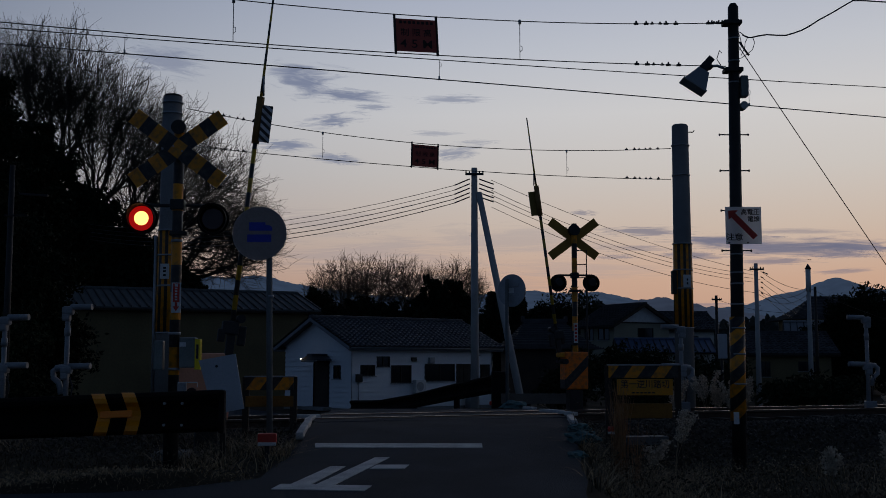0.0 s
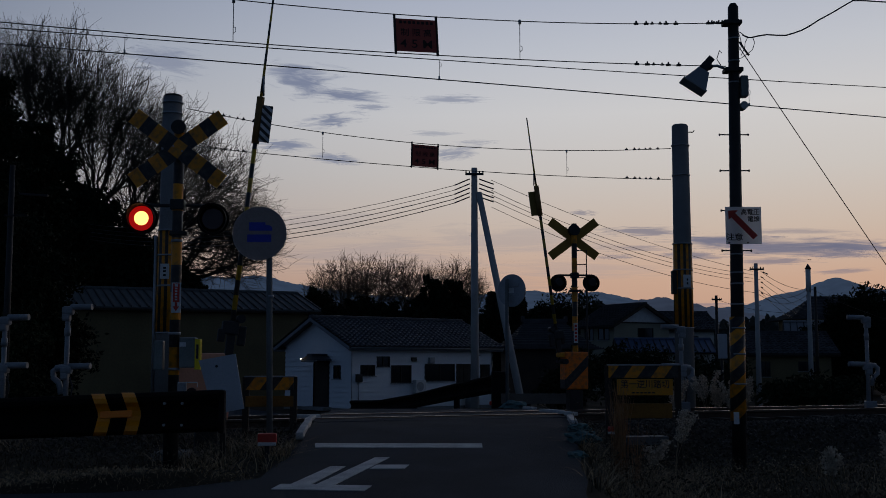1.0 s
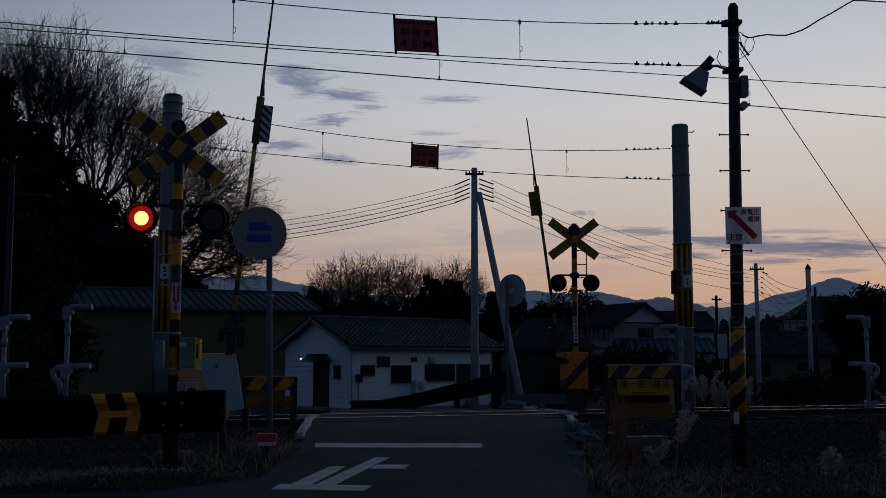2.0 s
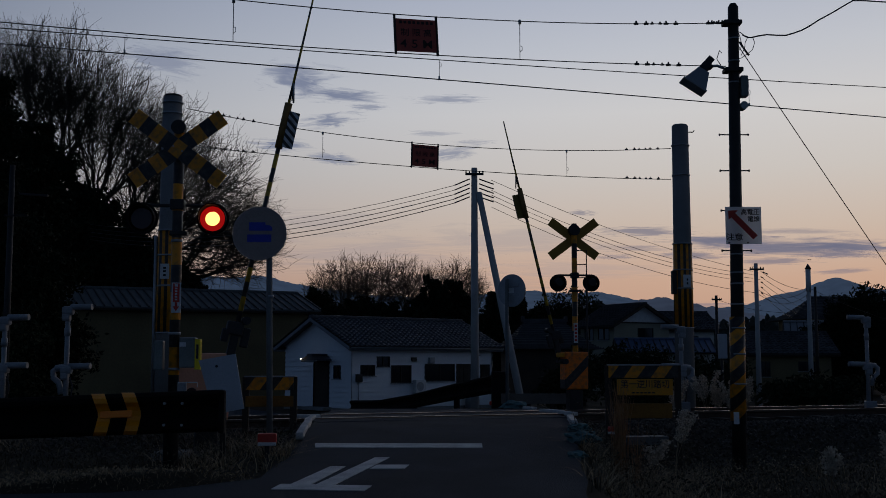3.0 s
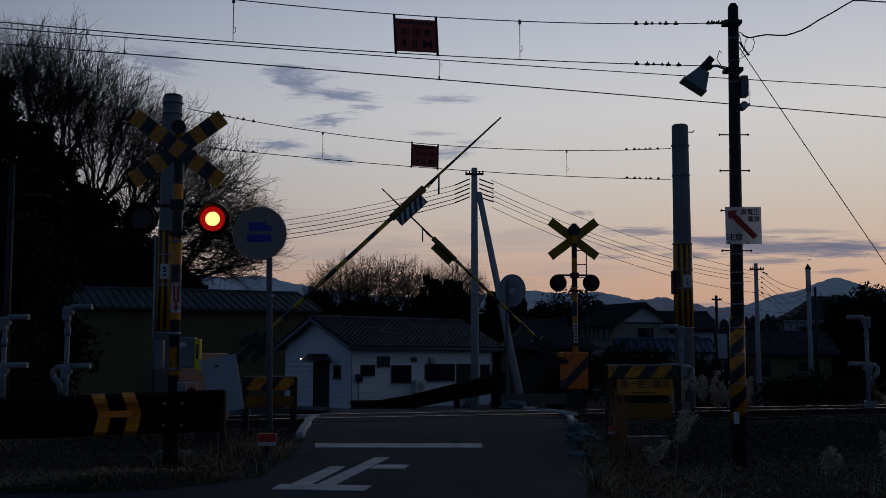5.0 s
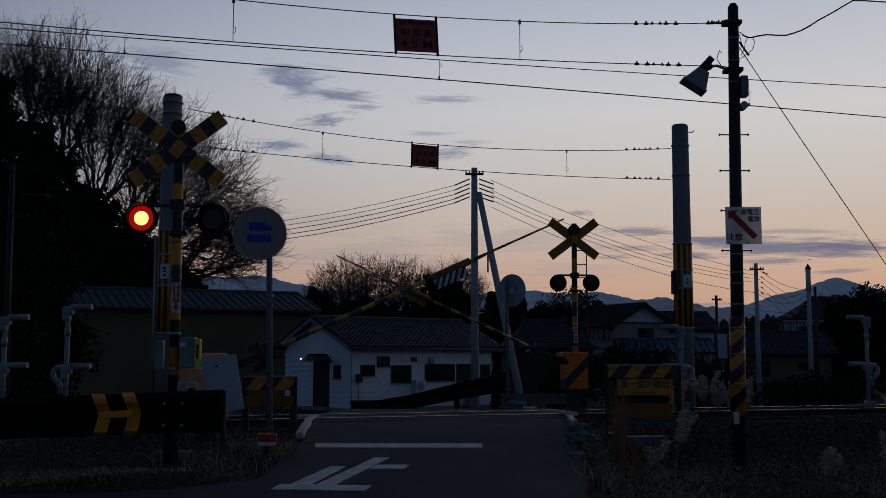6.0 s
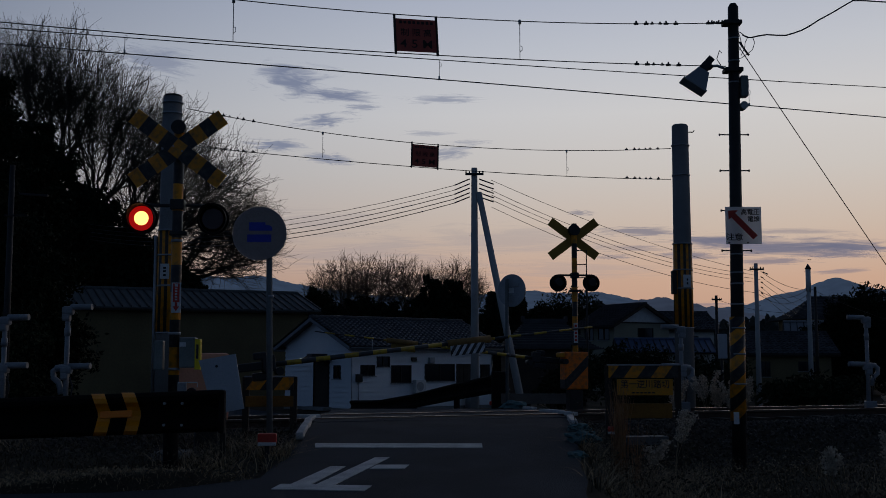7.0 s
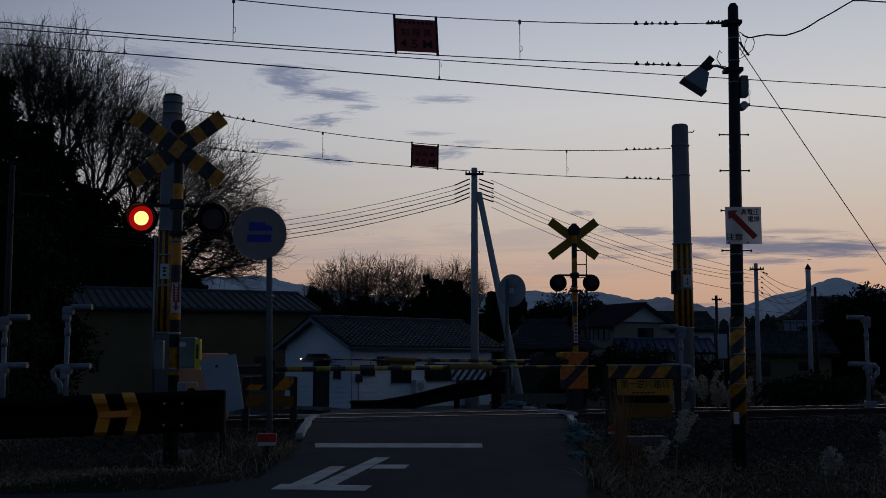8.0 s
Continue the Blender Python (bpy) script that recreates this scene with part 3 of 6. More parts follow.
strung("span_wire", [(-4.71, 20.4, 5.476), (-3.57, 20.83, 5.327), (-2.3, 21.32, 5.211), (-0.64, 21.96, 5.15), (2.57, 23.19, 5.212), (4.92, 24.09, 5.431)], 0.010, SPAN)
strung("span_wire", [(-4.70, 20.4, 4.782), (-2.3, 21.32, 4.707), (-0.63, 21.96, 4.654), (2.57, 23.18, 4.677), (4.91, 24.08, 4.751)], 0.010, SPAN)
strung("messenger_wire", [(-14.00, 12.64, 5.392), (-6.27, 15.60, 5.543), (-4.83, 16.15, 5.580), (-3.29, 16.74, 5.624), (-1.63, 17.37, 5.675), (0.15, 18.06, 5.735), (2.07, 18.79, 5.804), (4.16, 19.59, 5.886), (8.49, 21.25, 6.076), (16.00, 24.13, 6.472)], 0.0105, "thin dark messenger wire over the track")
strung("contact_wire", [(-14.00, 12.64, 5.184), (-6.26, 15.60, 5.318), (-4.67, 16.21, 5.342), (-3.28, 16.74, 5.362), (-1.63, 17.38, 5.384), (0.15, 18.06, 5.406), (2.07, 18.79, 5.429), (4.15, 19.59, 5.451), (8.46, 21.24, 5.490), (16.00, 24.13, 5.535)], 0.0125, "dark contact wire over the track")
for x, a, b in ((-4.67, 5.342, 5.585), (-0.06, 5.404, 5.728), (5.55, 5.464, 5.944)):
    bm = rod(B(), (x, along(x)[1], a), (x, along(x)[1], b), 0.005, 0.005, 6)
    rod(bm, (x, along(x)[1], a - 0.01), (x, along(x)[1], a + 0.05), 0.018, 0.014, 8)
    path_tube(bm, [(x, along(x)[1], a + 0.2), (x + 0.035, along(x)[1], a + 0.22), (x + 0.03, along(x)[1], a + 0.27), (x, along(x)[1], a + 0.28)], 0.004, 5)
    solid("wire_dropper", bm, galv, "thin wire dropper clipped to the contact wire", "dropper", group="droppers")
for x, y, a, b in ((-2.446, 12.86, 4.554, 5.061), (0.986, 14.17, 4.700, 5.204), (-2.30, 21.32, 4.71, 5.21), (2.57, 23.185, 4.68, 5.21)):
    bm = rod(B(), (x, y, a), (x, y, b), 0.005, 0.005, 6)
    rod(bm, (x, y, b - 0.04), (x, y, b + 0.015), 0.018, 0.018, 8)
    path_tube(bm, [(x, y, a + 0.10), (x + 0.03, y, a + 0.12), (x + 0.028, y, a + 0.17), (x, y, a + 0.18)], 0.004, 5)
    solid("span_dropper", bm, galv, "thin hanger between the two span wires", "dropper", group="droppers")


def height_board(x, y, z0, z1, rz, label):
    h = z1 - z0
    t = thing("height_limit_board", pose(x, y, z0, 0, -3.0 if y < 18 else 1.0, rz), label, "sign", "height boards")
    for s in (-1, 1):
        part("hanger_bar", box(B(), (s * 0.275, 0, h / 2), (0.026, 0.03, h + 0.03), 0.005), dark_iron, t)
    part("board", box(B(), (0, 0, h / 2 - 0.005), (0.525, 0.016, h - 0.06), 0.005), sign_red, t)
    for body, hh, w, xx, zz in (("制 限 高", 0.105, 0.40, 0.0, 0.55), ("4 5 M", 0.15, 0.42, 0.0, 0.25)):
        lettering(body, hh, sign_text, t, Matrix.Translation((xx, -0.0105, zz * h)) @ UPRIGHT, w, bold=0.002)
    for i in range(8):
        part("lettering_bar", box(B(), (-0.20 + i * 0.058, -0.0105, h * 0.83), (0.036, 0.004, 0.035)), sign_text, t)
    return t


height_board(-0.322, 13.67, 4.635, 5.105, 21, "dark red height limit board hung over the road")
height_board(-0.362, 22.06, 4.65, 5.145, 21, "dark red height limit board beyond the track")

# ---- crossing signals ----
plank_back = paint("dull_yellow_plank_back", (0.52, 0.28, 0.03), (0.36, 0.19, 0.025), 0.6)
soot_m = paint("matt_black_paint", (0.010, 0.008, 0.008), (0.006, 0.005, 0.005), 0.95)


def signal_lamp(parent, x, z, lit):
    """A warning lamp that faces the road, its lens lit by a part that moves up to it."""
    lamp = part("lamp", rod(B(), (0, 0.02, 0), (0, 0.20, 0), 0.115, 0.075, 20), black_m, parent, "round black lamp with a hood", m=pose(x, 0, z))
    bm = B()
    rod(bm, (0, 0.0, 0), (0, 0.025, 0), 0.182, 0.182, 28)
    part("backplate", bm, soot_m, lamp)
    bm = B()
    k = 26
    for i in range(k):
        a0, a1 = math.radians(-62 + 304 * i / k), math.radians(-62 + 304 * (i + 1) / k)
        q = []
        for rr in (0.150, 0.158):
            for a, yy in ((a0, 0), (a1, 0), (a1, 1), (a0, 1)):
                depth = -0.02 - 0.19 * (0.55 + 0.45 * math.sin(a))
                q.append(bm.verts.new((rr * math.cos(a), 0.0 if yy == 0 else depth, rr * math.sin(a))))
        for f in ((0, 1, 2, 3), (4, 7, 6, 5), (0, 4, 5, 1), (2, 6, 7, 3), (1, 5, 6, 2), (0, 3, 7, 4)):
            bm.faces.new([q[j] for j in f])
    part("hood", bm, soot_m, lamp)
    part("lens", rod(B(), (0, -0.020, 0), (0, -0.002, 0), 0.120, 0.145, 28), m_lens, lamp, "dark red glass lens")
    if not lit:
        return None
    bm = rod(B(), (0, -0.003, 0), (0, 0.003, 0), 0.142, 0.142, 28, 1)
    rod(bm, (0, -0.008, 0), (0, -0.002, 0), 0.076, 0.082, 28, 0)
    return part("lit_lens", bm, [core_glow, ring_glow], lamp, "glowing red lamp light")


def crossing_signal(name, x, y, z_buck, z_lamp, rz, label, lit, half, bell_z, bell_r, extra):
    z0 = gz(x, y) - 0.1
    t = thing(name, pose(x, y, z0, 0, 0, rz), label, "crossing signal", "crossing signals")
    top = z_buck + 0.32 - z0
    part("post", rod(B(), (0, 0, 0), (0, 0, top), 0.062, 0.058, 20), post_stripe, t, "yellow and black banded post")
    part("base", box(B(), (0, 0, 0.08), (0.4, 0.4, 0.2), 0.02), concrete, t)
    zb = z_buck - z0
    part("crossbuck_plank", box(B(), (0, 0, 0), (1.26, 0.012, 0.19), 0.004), plank_stripe if lit else plank_back, t, "yellow and black crossbuck plank" if lit else "plain dull yellow back of a crossbuck plank", m=pose(0, -0.085, zb, 0, 37, 0))
    part("crossbuck_plank", box(B(), (0, 0, 0), (1.26, 0.012, 0.19), 0.004), plank_stripe if lit else plank_back, t, "yellow and black crossbuck plank" if lit else "plain dull yellow back of a crossbuck plank", m=pose(0, -0.071, zb, 0, -37, 0))
    for dx, dz in ((-0.05, 0.03), (0.05, -0.03)):
        part("bolt", rod(B(), (dx, -0.1, zb + dz), (dx, -0.088, zb + dz), 0.011, 0.011, 8), galv, t)
    bl = part("bell", rod(B(), (0, -0.07, bell_z - z0), (0, 0.06, bell_z - z0), bell_r * 0.85, bell_r * 0.95, 20), black_m, t, "round black warning bell")
    part("bell_mount", rod(B(), (0, 0.0, zb + 0.28), (0, 0, bell_z - z0), 0.03, 0.03, 10), black_m, t)
    part("bell_rim", rod(B(), (0, -0.085, bell_z - z0), (0, -0.065, bell_z - z0), bell_r, bell_r, 20), dark_iron, t)
    zl = z_lamp - z0
    part("lamp_arm", path_tube(B(), [(-half, 0.07, zl + 0.02), (-half, 0.07, zl + 0.16), (half, 0.07, zl + 0.16), (half, 0.07, zl + 0.02)], 0.022, 8), dark_iron, t)
    part("arm_clamp", box(B(), (0, 0.01, zl + 0.16), (0.16, 0.17, 0.12), 0.015), dark_iron, t)
    part("lower_clamp", box(B(), (0.02, 0.01, zl - 0.17), (0.2, 0.15, 0.05), 0.01), dark_iron, t)
    glows = [signal_lamp(t, s * half, zl, lit) for s in (-1, 1)]
    extra(t, z0)
    return glows


def near_extras(t, z0):
    part("notice_plate", box(B(), (0.02, -0.08, 1.565 - z0), (0.105, 0.012, 0.34), 0.003), white_m, t, "white plate with a red writing panel and a red arrow")
    part("writing_panel", box(B(), (0.02, -0.087, 1.62 - z0), (0.072, 0.004, 0.21), 0.001), red_m, t, "red panel with white writing")
    part("pictogram", box(B(), (0.02, -0.0905, 1.705 - z0), (0.034, 0.003, 0.032)), white_m, t)
    for i in range(5):
        part("lettering_bar", box(B(), (0.02, -0.0905, 1.668 - i * 0.031 - z0), (0.026, 0.003, 0.018)), white_m, t)
    bm = prism(B(), [(-0.014, 0.10), (0.014, 0.10), (0.014, 0.055), (0.036, 0.055), (0.0, 0.0), (-0.036, 0.055), (-0.014, 0.055)], 0.004, m=Matrix.Translation((0.02, -0.0885, 1.412 - z0)))
    part("notice_arrow", bm, red_m, t)
    b = part("control_box", box(B(), (0.16, -0.02, 0.95 - z0), (0.18, 0.18, 0.34), 0.015), green_grey, t, "grey-green emergency control box")
    part("label_plate", box(B(), (0.11, -0.116, 1.04 - z0), (0.07, 0.008, 0.05), 0.003), white_m, b)
    part("side_sign", box(B(), (0.275, -0.06, 0.93 - z0), (0.06, 0.14, 0.34), 0.004), sign_yellow, b, "bright yellow side sign with dark marks")
    part("side_mark", box(B(), (0.275, -0.132, 0.96 - z0), (0.025, 0.006, 0.16), 0.002), black_m, b)
    part("relay_box", box(B(), (-0.17, 0.02, 0.92 - z0), (0.10, 0.14, 0.33), 0.012), green_grey, t)
    bx = part("button_box", box(B(), (0.10, -0.02, 0.50 - z0), (0.10, 0.08, 0.22), 0.012), head_grey, t, "white push button box in a thin steel guard")
    part("push_button", rod(B(), (0.21, -0.1, 0.50 - z0), (0.21, -0.03, 0.50 - z0), 0.055, 0.06, 16), m_lens, bx, "dark red push button")
    part("button_guard", path_tube(B(), [(0.06, -0.05, 0.38 - z0), (0.06, -0.05, 0.615 - z0), (0.27, -0.05, 0.615 - z0), (0.27, -0.05, 0.56 - z0)], 0.008, 6), white_m, bx)
    part("button_bracket", box(B(), (0.17, -0.01, 0.50 - z0), (0.10, 0.05, 0.05), 0.006), dark_iron, bx)
    for zz in (0.75, 1.15, 2.2):
        part("steel_band", rod(B(), (0, 0, zz - z0), (0, 0, zz + 0.03 - z0), 0.067, 0.067, 16), galv, t)


def far_extras(t, z0):
    part("ladder", path_tube(B(), [(-0.24, 0.1, 2.45 - z0), (-0.24, 0.1, 3.2 - z0), (-0.05, 0.05, 3.2 - z0)], 0.012, 6), dark_iron, t)
    for zz in (2.62, 2.9):
        part("ladder_rung", rod(B(), (-0.24, 0.1, zz - z0), (0, 0.03, zz - z0), 0.01, 0.01, 6), dark_iron, t)
    part("cable_pipe", rod(B(), (-0.24, 0.1, 0.3 - z0), (-0.24, 0.1, 2.5 - z0), 0.02, 0.02, 8), dark_iron, t)
    part("notice_plate", box(B(), (0.0, 0.07, 1.45 - z0), (0.09, 0.012, 0.42), 0.003), white_m, t, "narrow white and red plate")
    for i in range(5):
        part("lettering_bar", box(B(), (0.0, 0.079, 1.6 - i * 0.075 - z0), (0.05, 0.004, 0.045)), red_m, t)


near_glows = crossing_signal("crossing_signal", -3.03, 12.8, 3.265, 2.47, 4, "railway crossing signal with crossbuck and two flashing red lamps", True, 0.40, 3.52, 0.083, near_extras)
crossing_signal("crossing_signal", 2.80, 24.0, 3.46, 2.51, 184, "railway crossing signal seen from its back, lamps dark", False, 0.355, 3.64, 0.125, far_extras)

# ---- barriers ----
sleeve_m = paint("worn_brown_sleeve", (0.30, 0.17, 0.045), (0.19, 0.10, 0.03), 0.7, scale=8)
plate_back = paint("dull_yellow_paint", (0.30, 0.19, 0.03), (0.20, 0.13, 0.02), 0.6)


def barrier(x, y, z, rz, label, near, reach):
    z0 = gz(x, y) - 0.05
    t = thing("crossing_barrier", pose(x, y, z0, 0, 0, rz), label, "barrier", "barriers")
    h = z - z0
    if near:
        part("machine_case", box(B(), (-0.27, 0.10, h - 0.20), (0.60, 0.34, 0.80), 0.05), faded_orange, t, "faded orange machine case")
    else:
        part("machine_case", box(B(), (-0.21, 0.14, h - 0.17), (0.46, 0.30, 0.70), 0.03), box_stripe, t, "orange machine case with a black slanting band")
        part("case_lid", box(B(), (0.06, 0.14, h + 0.12), (0.10, 0.26, 0.09), 0.03), yellow_m, t)
    part("machine_post", box(B(), (-0.22, 0.12, (h - 0.46) / 2), (0.26, 0.24, max(0.1, h - 0.46)), 0.02), dark_iron, t)
    part("pivot_shaft", rod(B(), (0, -0.12, h), (0, 0.3, h), 0.05, 0.05, 16), dark_iron, t)
    arm = new("arm")
    arm.parent = t
    arm.matrix_basis = pose(0, -0.02, h, 0, -82, 0)
    tagged(arm, "yellow and black barrier arm that swings down")
    bm = rod(B(), (0.45, 0, 0), (3.0, 0, 0), 0.032, 0.027, 14)
    part("arm_tube", bm, arm_stripe, arm)
    part("arm_tip", rod(B(), (3.0, 0, 0), (reach, 0, 0), 0.020, 0.011, 12), arm_stripe, arm)
    bm = B()
    box(bm, (0.28, 0, 0), (0.62, 0.09, 0.10), 0.015)
    box(bm, (0.50, 0, 0.02), (0.16, 0.16, 0.20), 0.02)
    rod(bm, (0.62, -0.10, -0.09), (0.62, 0.1, -0.09), 0.05, 0.05, 12)
    box(bm, (0.42, 0.04, -0.13), (0.24, 0.08, 0.10), 0.02)
    box(bm, (0.40, -0.04, 0.12), (0.16, 0.08, 0.09), 0.02)
    part("arm_root", bm, black_m, arm)
    part("arm_sleeve", rod(B(), (2.78, 0, 0), (3.36, 0, 0), 0.048, 0.048, 16), sleeve_m, arm, "brown-yellow padded sleeve")
    bm = box(B(), (0, 0, 0), (0.46, 0.012, 0.13), 0.003)
    part("striped_plate", bm, plate_stripe, arm, "hanging plate with slanting white and black bands", m=pose(3.03, -0.045, -0.095))
    part("plate_back", box(B(), (3.03, -0.033, -0.095), (0.46, 0.008, 0.13), 0.002), plate_back, arm, "dull yellow back of the plate")
    part("wire_stay", rod(B(), (3.4, 0, -0.03), (3.66, 0, -0.01), 0.006, 0.006, 6), dark_iron, arm)
    pend = part("hanging_rod", rod(B(), (0, 0, 0), (0, 0, -0.25), 0.012, 0.012, 8), galv, arm, "short pale rod that hangs free", m=pose(3.62, -0.03, 0, 0, 82, 0))
    return arm, pend


near_arm, near_pend = barrier(-2.59, 13.6, 0.75, 17, "crossing barrier with faded orange case and a long banded arm", True, 4.80)
far_arm, far_pend = barrier(2.22, 21.4, 0.85, 194, "crossing barrier beyond the track with an orange striped case", False, 4.68)

# ---- things beside the nearer approach ----


def w_beam(bm, a, b, h=0.35, depth=0.075, bolts=False):
    """A corrugated guard rail beam from a to b (top edges)."""
    a, b = Vector(a), Vector(b)
    d = (b - a)
    side_v = Vector((d.y, -d.x, 0)).normalized()
    prof = [(0.0, 0.0), (0.02, 0.35), (0.10, 1.0), (0.22, 1.0), (0.34, 0.25), (0.44, 0.0), (0.56, 0.0), (0.66, 0.25), (0.78, 1.0), (0.90, 1.0), (0.98, 0.35), (1.0, 0.0)]
    n = 12
    grid = []
    for i in range(n + 1):
        p = a.lerp(b, i / n)
        grid.append([bm.verts.new(p + side_v * (k * depth) - Vector((0, 0, h * zz))) for zz, k in prof])
    fs = []
    for i in range(n):
        for j in range(len(prof) - 1):
            fs.append(bm.faces.new((grid[i][j], grid[i + 1][j], grid[i + 1][j + 1], grid[i][j + 1])))
    bmesh.ops.solidify(bm, geom=fs, thickness=0.006)
    return bm


gr_m = paint("dark_brown_guardrail", (0.016, 0.014, 0.013), (0.009, 0.008, 0.008), 0.85, 0.0, scale=3)
gr_m.node_tree.nodes["Principled BSDF"].inputs["Specular IOR Level"].default_value = 0.15
t = thing("guard_rail", pose(0, 0, 0), "dark brown steel guard rail with yellow reflector bands", "guard rail")
part("beam", w_beam(B(), (-8.17, 11.35, 0.339), (-2.11, 10.92, 0.583), 0.397, 0.085), gr_m, t)
part("beam_end", box(B(), (-2.11, 10.90, 0.373), (0.057, 0.10, 0.41), 0.02), gr_m, t)
for x in (-6.70, -4.60, -2.656):
    y, zt = 11.12 - 0.07 * (x + 2.11), 0.51 + (x + 2.11) * 0.04
    part("post", rod(B(), (x, y, gz(x, y) - 0.3), (x, y, zt), 0.074, 0.074, 16), gr_m, t)
for x in (-2.656, -2.486):
    for zz in (0.4525, 0.248):
        part("bolt", rod(B(), (x, 10.90, zz), (x, 10.856, zz), 0.0135, 0.0135, 8), galv, t, "bare steel bolt")
FOLDS = ((-0.01, 0.0), (0.03, 0.45), (0.10, 1.0), (0.22, 1.0), (0.34, 0.30), (0.44, 0.05), (0.56, 0.05), (0.66, 0.30), (0.78, 1.0), (0.90, 1.0), (0.98, 0.40), (1.01, 0.0))
for x in (-3.269, -2.974):
    # bands that follow the folds of the beam
    bm = B()
    f = (x + 8.17) / 6.06
    y0, z0 = 11.35 - 0.43 * f, 0.339 + 0.244 * f
    rows = []
    for u, k in FOLDS:
        bow = 0.015 - abs(u - 0.5) * (0.15 if u < 0.5 else 0.10) + 0.026 * k
        rows.append([[bm.verts.new((x + s_ * 0.062 + bow, y0 - 0.085 * k - off, z0 - 0.397 * u)) for s_ in (-1, 1)] for off in (0.010, 0.016)])
    for p, q in zip(rows, rows[1:]):
        bm.faces.new((p[1][0], q[1][0], q[1][1], p[1][1]))
        bm.faces.new((p[0][0], p[0][1], q[0][1], q[0][0]))
        for s_ in (0, 1):
            bm.faces.new((p[0][s_], q[0][s_], q[1][s_], p[1][s_]))
    bmesh.ops.recalc_face_normals(bm, faces=bm.faces[:])
    part("reflector_band", bm, amber_m, t, "yellow reflecting band wrapped over the beam")
part("reflector_bar", box(B(), (0, 0, 0), (0.30, 0.023, 0.068), 0.007, pose(-3.09, 10.79, 0.352, -20, -2.5, 0)), orange_refl, t, "bright orange reflector bar")

# round traffic sign
t = thing("round_sign", pose(-1.935, 12.66, gz(-1.935, 12.66) - 0.1), "round weathered traffic sign on a grey steel post", "road sign", "round signs")
z0 = gz(-1.935, 12.66) - 0.1
part("post", rod(B(), (0.02, 0, 0), (-0.025, 0, 2.45 - z0), 0.034, 0.034, 16), post_grey, t)
part("disc", rod(B(), (-0.125, -0.06, 2.28 - z0), (-0.125, -0.045, 2.28 - z0), 0.30, 0.30, 48), sign_grey, t, "weathered pale disc with a red rim worn off")
part("disc_rim", rod(B(), (-0.125, -0.052, 2.28 - z0), (-0.125, -0.040, 2.28 - z0), 0.304, 0.304, 48), galv, t)
bm = prism(B(), [(-0.115, 0.09), (0.065, 0.09), (0.07, 0.06), (0.115, 0.055), (0.145, 0.03), (0.145, -0.005), (-0.115, -0.005)], 0.004, m=Matrix.Translation((-0.125, -0.0655, 2.315 - z0)))
part("lorry_symbol", bm, blue_m, t, "blue lorry symbol")
part("lorry_symbol", box(B(), (-0.125, -0.0635, 2.225 - z0), (0.27, 0.004, 0.085), 0.002), blue_m, t, "blue block under the lorry symbol")
part("clamp", box(B(), (-0.03, -0.02, 2.40 - z0), (0.10, 0.05, 0.03), 0.005), galv, t)
part("clamp", box(B(), (-0.02, -0.02, 2.14 - z0), (0.10, 0.05, 0.03), 0.005), galv, t)
part("joint_ring", rod(B(), (0.0, 0, 1.56 - z0), (0.0, 0, 1.59 - z0), 0.038, 0.038, 16), galv, t)

# red marker at the foot of the sign
t = thing("marker_block", pose(-1.86, 12.1, gz(-1.86, 12.1), 0, 0, 6), "red plastic marker with a white lower edge", "marker")
part("body", box(B(), (0, 0, 0.225), (0.20, 0.10, 0.11), 0.02), red_m, t)
part("reflector", box(B(), (0, -0.052, 0.170), (0.19, 0.012, 0.035), 0.005), white_m, t)
part("stem", box(B(), (0, 0, 0.07), (0.05, 0.04, 0.26), 0.01), dark_iron, t)

# grey-white board on short posts
t = thing("notice_board", pose(-2.32, 11.9, gz(-2.32, 11.9)), "bare grey-white board leaning before the barrier machine", "board")
zb = gz(-2.32, 11.9)
bm = prism(B(), [(-0.24, 0.86), (0.145, 0.93), (0.245, 0.36), (-0.07, 0.30)], 0.012, m=Matrix.Translation((0, 0, -zb)))
part("board", bm, panel_m, t, m=pose(0, 0, 0.0, 0, 0, 0))
part("stake", box(B(), (0.02, 0.05, 0.16), (0.06, 0.05, 0.75), 0.008), dark_wood, t)
part("nail", rod(B(), (-0.05, -0.01, 0.80 - zb), (-0.05, 0.01, 0.80 - zb), 0.014, 0.014, 8), dark_iron, t)


